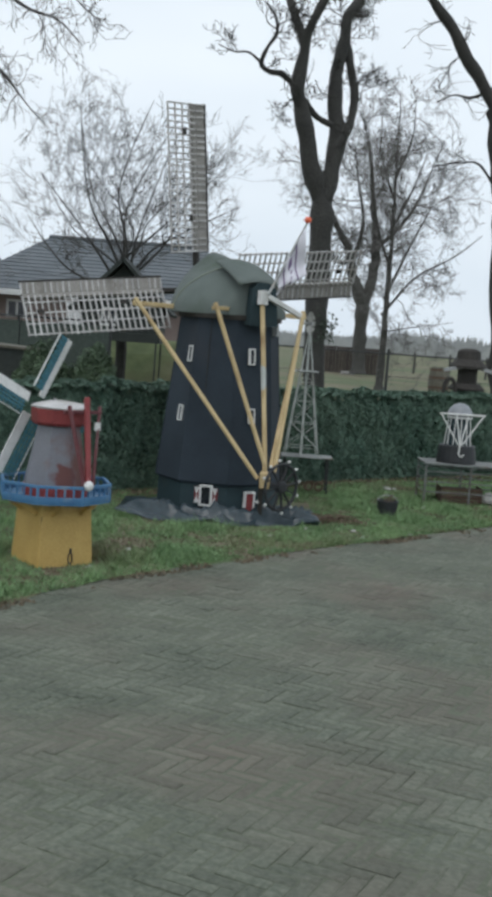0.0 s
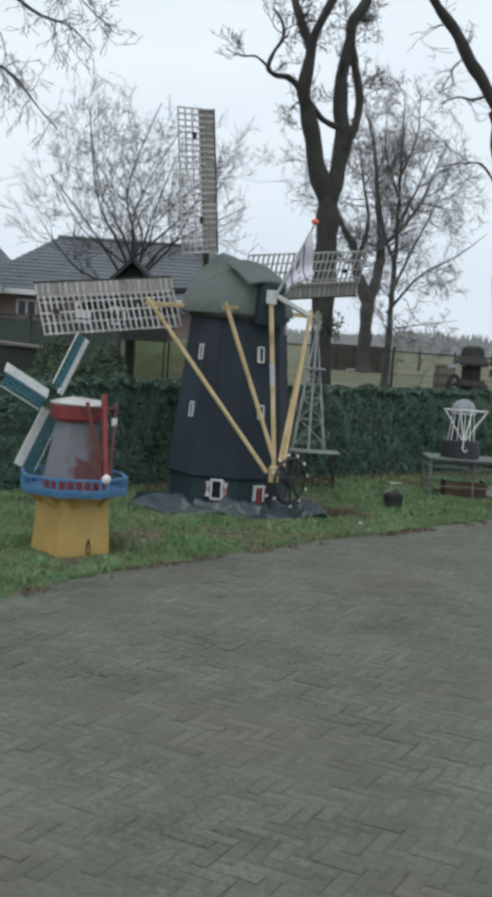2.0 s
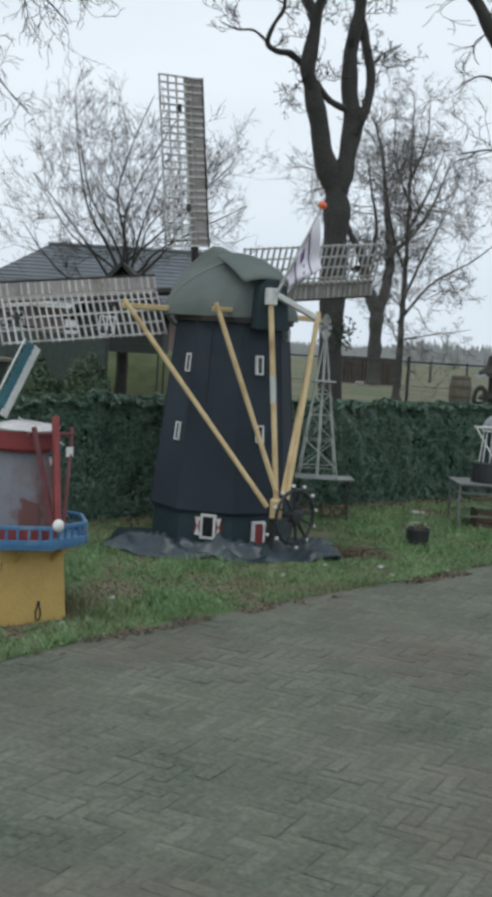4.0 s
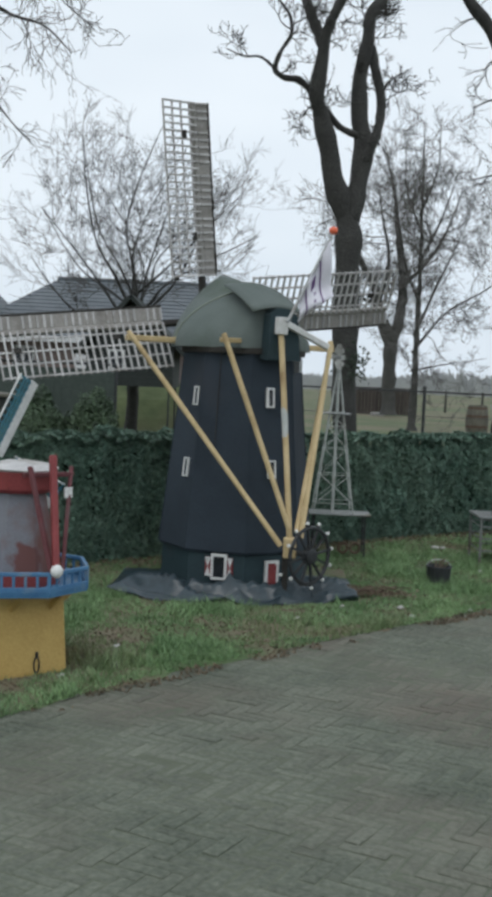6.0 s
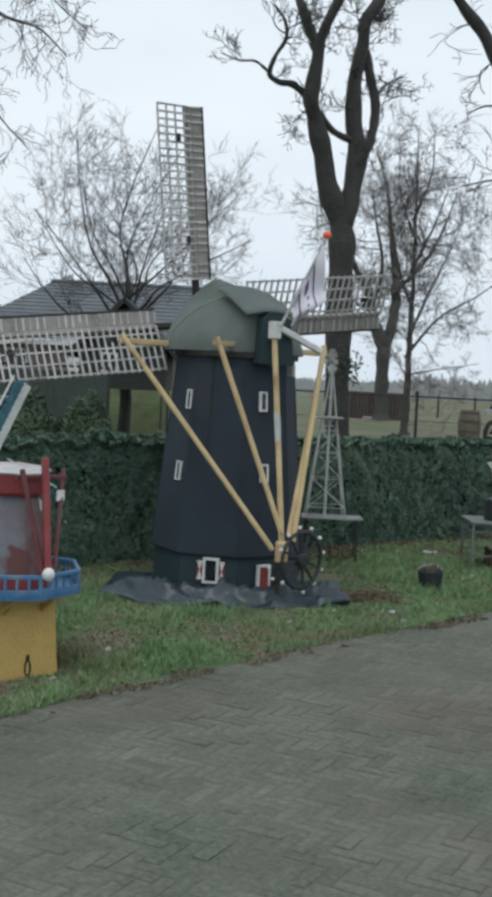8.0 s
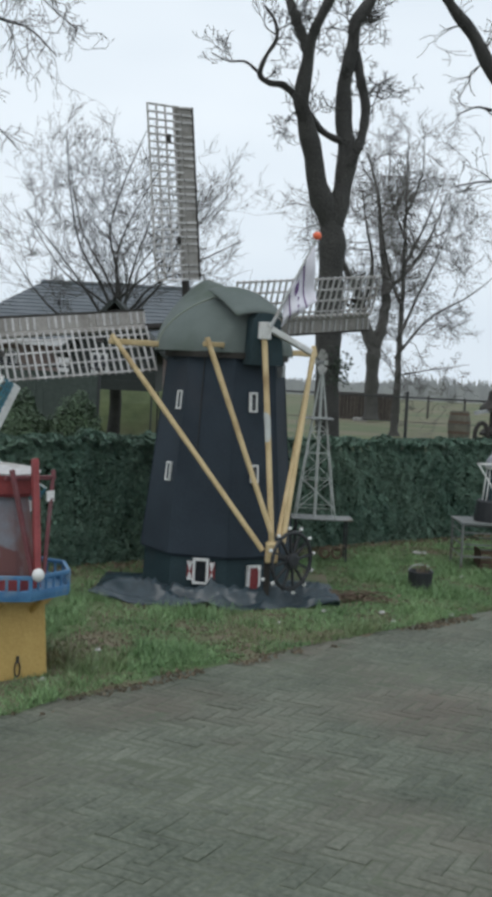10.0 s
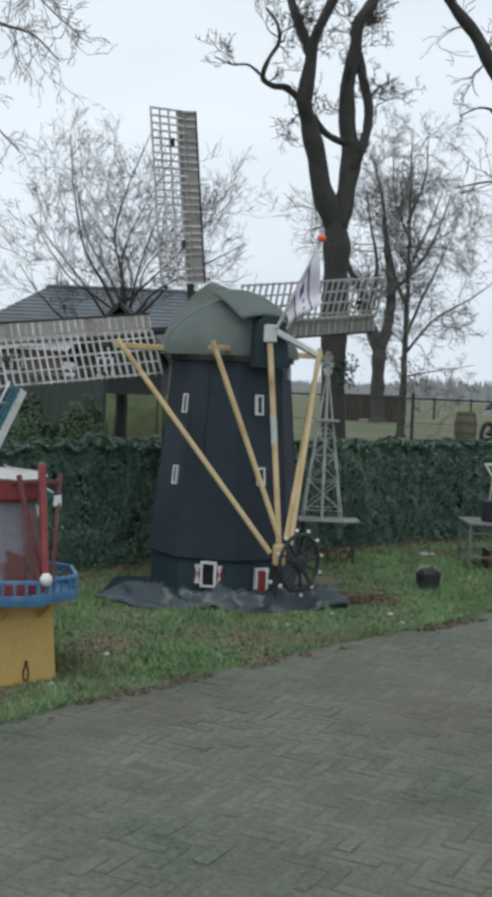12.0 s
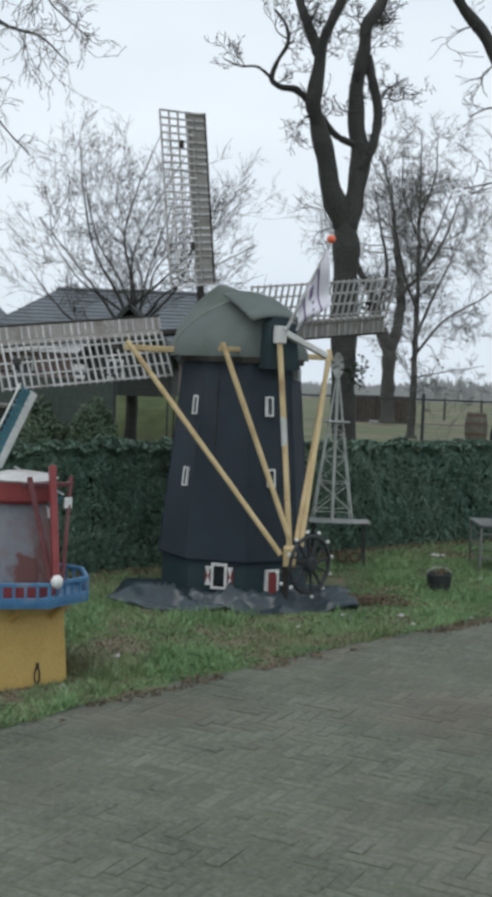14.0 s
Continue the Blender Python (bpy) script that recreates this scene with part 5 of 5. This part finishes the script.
for k in range(7):
    bm = bmesh.new()
    add_box(bm, (0.7, 0.06, 0.32), Matrix.Translation((0, 0, 0.17 + 0.325 * k)), 0.004)
    part("board", bm, M_FASCIA, porch)

# ---- black garden shed with a gable ----
shed = thing("garden_shed", (-2.16, 19.0, 0), "black boarded aviary on posts with a steep gable roof", "shed")
bm = bmesh.new()
prof = [(-0.72, 1.55), (0.72, 1.55), (0.72, 2.18), (0, 2.93), (-0.72, 2.18)]
f = bm.faces.new([bm.verts.new((x, 0, z)) for x, z in prof])
ext = bmesh.ops.extrude_face_region(bm, geom=[f])
bmesh.ops.translate(bm, vec=(0, 1.6, 0), verts=[v for v in ext["geom"] if isinstance(v, bmesh.types.BMVert)])
part("wall", bm, M_SHED, shed)
for k in range(4):
    bm = bmesh.new()
    z = 1.63 + 0.165 * k
    add_box(bm, (1.44, 0.02, 0.16), Matrix.Translation((0, -0.012, z)) @ Matrix.Rotation(radians(4), 4, "X"))
    part("board", bm, M_SHED, shed)
for s in (-1, 1):
    bm = bmesh.new()
    m = Matrix.Translation((0.46 * s, 0.72, 2.55)) @ Matrix.Rotation(radians(45.5) * s, 4, "Y")
    add_box(bm, (1.36, 1.9, 0.06), m, 0.006)
    part("roof_slope", bm, M_SHED, shed)
bm = bmesh.new()
add_beam(bm, (-0.9, -0.26, 2.08), (-0.04, -0.26, 2.97), 0.03, 0.07, 0.004)
part("barge_board", bm, M_SHED, shed)
for x in (-0.66, 0.66):
    for y in (0.05, 1.5):
        bm = bmesh.new()
        add_beam(bm, (x, y, -0.02), (x, y, 1.56), 0.03, 0.03, 0.003)
        part("post", bm, M_SHED, shed)
win = new("window")
win.parent, win.location = shed, (-0.22, -0.03, 1.98)
bm = bmesh.new()
for x in (-0.12, 0.0, 0.12):
    add_box(bm, (0.03, 0.04, 0.3), Matrix.Translation((x, 0, 0)))
for z in (-0.15, 0.15):
    add_box(bm, (0.27, 0.038, 0.03), Matrix.Translation((0, 0, z)))
part("window_frame", bm, M_WHITE, win)
bm = bmesh.new()
add_box(bm, (0.24, 0.012, 0.28))
part("pane", bm, M_GLASSDARK, win)

# grassy bank behind the shed
kv, kf = [], []
for j in range(9):
    for i in range(25):
        x, y = -6.0 + 6.4 * i / 24, 20.9 + 3.0 * j / 8
        fade = min(1.0, 6 * i / 24, 7 * (24 - i) / 24)
        kv.append((x, y, -0.02 + 1.6 * fade * math.sin(math.pi * min(1.0, j / 5) * 0.5) * (1.0 if j < 7 else 0.6 if j == 7 else 0.0) + 0.04 * noise.noise((x * 2, y * 2, 0))))
for j in range(8):
    for i in range(24):
        kf.append((j * 25 + i, j * 25 + i + 1, (j + 1) * 25 + i + 1, (j + 1) * 25 + i))
tagged(new("grass_bank", mesh_from("grass_bank", kv, kf, M_FIELD)), "low grassy bank in front of the bungalow", "bank", kind="structure")

# ---- green windbreak fence and wire fence ----
wind = thing("windbreak_fence", (-4.6, 16.6, 0), "dark green mesh windbreak fence on thin posts", "fence")
for k in range(5):
    x = -3.4 + 1.48 * k
    bm = bmesh.new()
    add_tube(bm, [(x, 0, -0.03), (x, 0, 1.9)], 0.025, 8)
    part("post", bm, M_IRON, wind)
    if k < 4:
        bm = bmesh.new()
        for i in range(13):
            u = i / 12
            add_box(bm, (0.12, 0.012, 1.75), Matrix.Translation((x + 0.05 + 1.38 * u, 0.02 * math.sin(u * 9 + k), 0.93)))
        part("mesh_panel", bm, M_GREENMESH, wind)
bm = bmesh.new()
add_tube(bm, [(-3.5, -0.03, 1.86), (2.6, -0.03, 1.88)], 0.018, 6)
part("rail", bm, M_IRON, wind)

wire = thing("wire_fence", (3.1, 21.5, 0), "thin dark iron fence with a single top rail", "fence")
for k in range(-1, 5):
    bm = bmesh.new()
    add_tube(bm, [(2.35 * k, -0.5 * k, -0.03), (2.35 * k, -0.5 * k, 1.76 if k == 0 else 1.68)], 0.03, 8)
    part("post", bm, M_IRON, wire)
for z, rr in ((1.66, 0.017), (1.2, 0.005), (0.75, 0.005), (0.35, 0.005)):
    bm = bmesh.new()
    add_tube(bm, [(-2.9, 0.62, z), (9.6, -2.04, z)], rr, 6)
    part("rail" if z > 1.5 else "wire", bm, M_IRON, wire)

# ---- far paddock: posts, brown board fence, barrel, white block ----
fence2 = thing("board_fence", (6.7, 64.5, 0), "dark brown board fence at the far edge of the meadow", "fence")
plank_me = box_mesh("plank", (0.19, 0.03, 1.52), M_BROWN, 0.004)
for k in range(19):
    piece("plank", plank_me, fence2, Matrix.Translation((-1.85 + 0.2 * k, 0.01 * (k % 2), 0.75)))
for k in range(9):
    stake = thing("paddock_post", (8.0 + 2.1 * k, 78 - 1.5 * k, 0), "grey wooden paddock post in the meadow", "post", "paddock posts")
    bm = bmesh.new()
    add_tube(bm, [(0, 0, -0.05), (0.02, 0, 0.8), (0, 0, 1.45)], [0.08, 0.075, 0.07], 8)
    part("stake", bm, M_BARK_PALE, stake)
barrel = thing("barrel", (5.92, 31.0, 0), "old wooden barrel with dark hoops standing in the meadow", "barrel")
for k in range(16):
    a = 2 * math.pi * k / 16
    bm = bmesh.new()
    rows_b = []
    for i in range(7):
        z = 0.42 + 0.88 * i / 6
        rr = 0.25 + 0.06 * math.sin(math.pi * i / 6)
        rows_b.append([bm.verts.new((rr * math.cos(b), rr * math.sin(b), z)) for b in (a - 0.185, a + 0.185)] + [bm.verts.new(((rr - 0.025) * math.cos(b), (rr - 0.025) * math.sin(b), z)) for b in (a + 0.185, a - 0.185)])
    for p, q in zip(rows_b, rows_b[1:]):
        for i in range(4):
            bm.faces.new((p[i], p[(i + 1) % 4], q[(i + 1) % 4], q[i]))
    part("stave", bm, M_OAK, barrel)
for z in (0.5, 0.72, 1.0, 1.22):
    rr = 0.25 + 0.06 * math.sin(math.pi * (z - 0.42) / 0.88) + 0.004
    bm = bmesh.new()
    add_prism(bm, [(z - 0.03, rr), (z + 0.03, rr)], 24)
    part("hoop", bm, M_RUST, barrel)
bm = bmesh.new()
add_prism(bm, [(0.40, 0.235), (0.44, 0.235)], 16)
part("barrel_head", bm, M_OAK, barrel)
bm = bmesh.new()
add_box(bm, (0.5, 0.5, 0.42), Matrix.Translation((0, 0, 0.2)), 0.01)
part("stand", bm, M_RUST, barrel, "low dark stand")
blk = bmesh.new()
add_box(blk, (0.75, 0.3, 0.2), bevel=0.03)
wb = part("salt_trough", blk, M_STONE)
wb.location = (6.38, 61.4, 0.09)
tagged(wb, "white trough lying in the meadow", "trough")

# dark wooden model mill behind the hedge
dm = thing("wooden_mill", (3.45, 15.2, 0), "dark weathered wooden mill with a broad hat roof", "windmill")
bm = bmesh.new()
add_prism(bm, [(0, 0.32), (0.9, 0.3), (1.25, 0.2)], 8, 10)
part("tower_body", bm, M_DARKWOOD, dm)
bm = bmesh.new()
add_prism(bm, [(1.25, 0.27), (1.28, 0.28), (1.36, 0.2)], 12)
part("gallery", bm, M_DARKWOOD, dm)
bm = bmesh.new()
add_prism(bm, [(1.36, 0.15), (1.6, 0.15)], 8)
part("upper_body", bm, M_DARKWOOD, dm)
bm = bmesh.new()
add_prism(bm, [(1.58, 0.29), (1.62, 0.29), (1.72, 0.19), (1.84, 0.17), (1.88, 0.1)], 14)
part("hat_roof", bm, M_DARKWOOD, dm)
for s in (-1, 1):
    bm = bmesh.new()
    add_beam(bm, (0.12 * s, -0.15, 1.6), (0.4 * s, -0.2, 1.54), 0.03, 0.05)
    part("arm", bm, M_METAL, dm)
bm = bmesh.new()
add_tube(bm, [Vector((-0.3 + 0.17 * math.cos(a) * 0.5, -0.26, 1.25 + 0.17 * math.sin(a))) for a in (2 * math.pi * k / 20 for k in range(21))], 0.03, 6, cap=False)
part("side_wheel", bm, M_DARKWOOD, dm)

# wooden hutch roof behind the hedge
hutch = thing("hutch", (-3.22, 14.2, 0), "low wooden hutch with a flat brown roof", "hutch")
bm = bmesh.new()
add_box(bm, (0.6, 0.5, 1.42), Matrix.Translation((0, 0, 0.7)), 0.01)
part("body", bm, M_SHED, hutch)
bm = bmesh.new()
add_box(bm, (0.75, 0.6, 0.04), Matrix.Translation((0, 0, 1.44)) @ Matrix.Rotation(radians(3), 4, "Y"), 0.005)
part("roof", bm, M_OAK, hutch)

# ---- shrubs behind the hedge ----
def shrub(name, base, size, label, seed, count=17000, leaf=0.021):
    r = np.random.default_rng(seed)
    sh = thing(name, base, label, "shrub")
    d = r.normal(0, 1, (count, 3))
    d /= np.linalg.norm(d, axis=1)[:, None]
    lump = np.array([1 + 0.22 * noise.noise(Vector(v) * 1.7 + Vector((seed, 0, 0))) + 0.12 * noise.noise(Vector(v) * 5) for v in d])
    c = d * np.array(size) * (lump * r.uniform(0.75, 1.03, count))[:, None] + np.array([0, 0, size[2] * 0.95])
    keep = c[:, 2] > 0
    lf = new("leaves", scatter_leaves("leaves", c[keep], d[keep], leaf, M_SHRUB, r))
    lf.parent = sh
    lf["kind"] = "stuff"
    bm = bmesh.new()
    for k in range(7):
        a = 2 * math.pi * k / 7
        add_tube(bm, [(0.04 * math.cos(a), 0.04 * math.sin(a), -0.02), (size[0] * 0.3 * math.cos(a), size[1] * 0.3 * math.sin(a), size[2]), (size[0] * 0.5 * math.cos(a), size[1] * 0.5 * math.sin(a), size[2] * 1.5)], [0.03, 0.02, 0.008], 5)
    part("stems", bm, M_BARK, sh)
    return sh


shrub("round_shrub", (-1.97, 13.6, 0), (0.38, 0.36, 0.78), "round green shrub behind the hedge", 3)
shrub("round_shrub", (-2.62, 13.5, 0), (0.44, 0.36, 0.76), "loose green shrub behind the hedge", 4)
ir = np.random.default_rng(6)
ivy_c = ir.normal(0, 1, (260, 3)) * np.array([0.11, 0.06, 0.12]) + np.array([-0.02, -0.16, 2.0])
ivy = new("ivy", scatter_leaves("ivy", ivy_c, np.tile(np.array([0.3, -1.0, 0.3]), (260, 1)), 0.024, M_IVY, ir))
ivy.parent = oak["thing"]
ivy["kind"] = "stuff"
shrub("loose_shrub", (-3.75, 14.4, 0), (0.6, 0.5, 0.7), "loose green shrub by the windbreak", 8, 16000)

# ---- far woods along the horizon, haze put into their colour ----
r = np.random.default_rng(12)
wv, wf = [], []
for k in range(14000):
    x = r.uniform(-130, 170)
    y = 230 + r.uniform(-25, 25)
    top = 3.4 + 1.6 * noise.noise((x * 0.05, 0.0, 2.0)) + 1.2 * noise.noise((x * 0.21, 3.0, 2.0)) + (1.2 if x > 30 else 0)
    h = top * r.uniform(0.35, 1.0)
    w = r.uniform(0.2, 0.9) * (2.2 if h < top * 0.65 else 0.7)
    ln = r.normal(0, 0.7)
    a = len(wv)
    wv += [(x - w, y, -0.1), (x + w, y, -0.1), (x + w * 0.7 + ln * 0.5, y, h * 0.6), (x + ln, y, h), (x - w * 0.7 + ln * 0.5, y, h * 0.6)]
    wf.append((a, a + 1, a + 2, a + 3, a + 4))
tagged(new("far_woods", mesh_from("far_woods", wv, wf, M_FAR_HAZE)), "line of far bare woods on the horizon, haze painted as pale grey", "woods", kind="stuff")


# ---- brick paving in herringbone, laid last ----
road = thing("road", (0, 0, 0), "grey-green herringbone brick paving with mossy joints", "road", kind="structure")
bm = bmesh.new()
bm.faces.new([bm.verts.new(EDGE + ALONG * u + ROADWARD * v + Z * 0.0152) for u, v in ((-14, -0.12), (-14, 16), (14, 16), (14, -0.12))])
part("joint_bed", bm, M_JOINT, road)
W_B, LAY = 0.067, radians(-28)
lay = Matrix.Rotation(LAY, 4, "Z")


def brick_mesh(name, sx, sy):
    bm = bmesh.new()
    c, h = 0.011, 0.0188
    lo = [bm.verts.new((x * sx / 2, y * sy / 2, h - 0.004)) for x, y in corner]
    hi = [bm.verts.new((x * (sx / 2 - c), y * (sy / 2 - c), h)) for x, y in corner]
    ft = [bm.verts.new((x * sx / 2, y * sy / 2, 0.0)) for x, y in corner]
    bm.faces.new(hi)
    for k in range(4):
        n_ = (k + 1) % 4
        bm.faces.new((lo[k], lo[n_], hi[n_], hi[k]))
        bm.faces.new((ft[k], ft[n_], lo[n_], lo[k]))
    me = bpy.data.meshes.new(name)
    bm.to_mesh(me)
    bm.free()
    me.materials.append(M_BRICK)
    return me


brick_h = brick_mesh("brick", 3 * W_B - 0.005, W_B - 0.005)
rb = random.Random(9)
near, rest = [], []
for i in range(-165, 195):
    for j in range(-120, 240):
        s = (i - j) % 6
        if s not in (0, 5):
            continue
        c = Vector(((i + 1.5) * W_B, (j + 0.5) * W_B, 0)) if s == 0 else Vector(((i + 0.5) * W_B, (j + 1.5) * W_B, 0))
        p = lay @ c
        rel = p - EDGE
        u, v = rel.dot(ALONG), rel.dot(ROADWARD)
        if not (edge_bend(u) - 0.12 < v < 11 and -9 < u < 9) or not (-6 < p.y < 12):
            continue
        tip = (rb.gauss(0, 1.0), rb.gauss(0, 0.7))
        m = Matrix.Translation(p + Z * (0.003 * noise.noise(p * 0.9) + rb.gauss(0, 0.0015))) @ lay @ Matrix.Rotation(radians(90 if s == 5 else 0) + rb.gauss(0, 0.012), 4, "Z") @ Euler((radians(tip[0]), radians(tip[1]), 0), "XYZ").to_matrix().to_4x4()
        if len(near) < 300 and 3.7 < p.y < 6.1 and abs(p.x) < 0.24 * p.y + 0.05:
            near.append(m)
        else:
            rest.append(m)
for m in near:
    piece("brick", brick_h, road, m)
tmpl = np.array([v.co[:] for v in brick_h.vertices])
tfaces = np.array([f.vertices[:] for f in brick_h.polygons])
allv = np.concatenate([tmpl @ np.array(m.to_3x3()).T + np.array(m.translation) for m in rest])
allf = np.concatenate([tfaces + 12 * k for k in range(len(rest))])
ro = new("bricks_further_off", mesh_from("bricks_further_off", allv.tolist(), allf.tolist(), M_BRICKS))
ro.parent = road
ro["kind"] = "stuff"
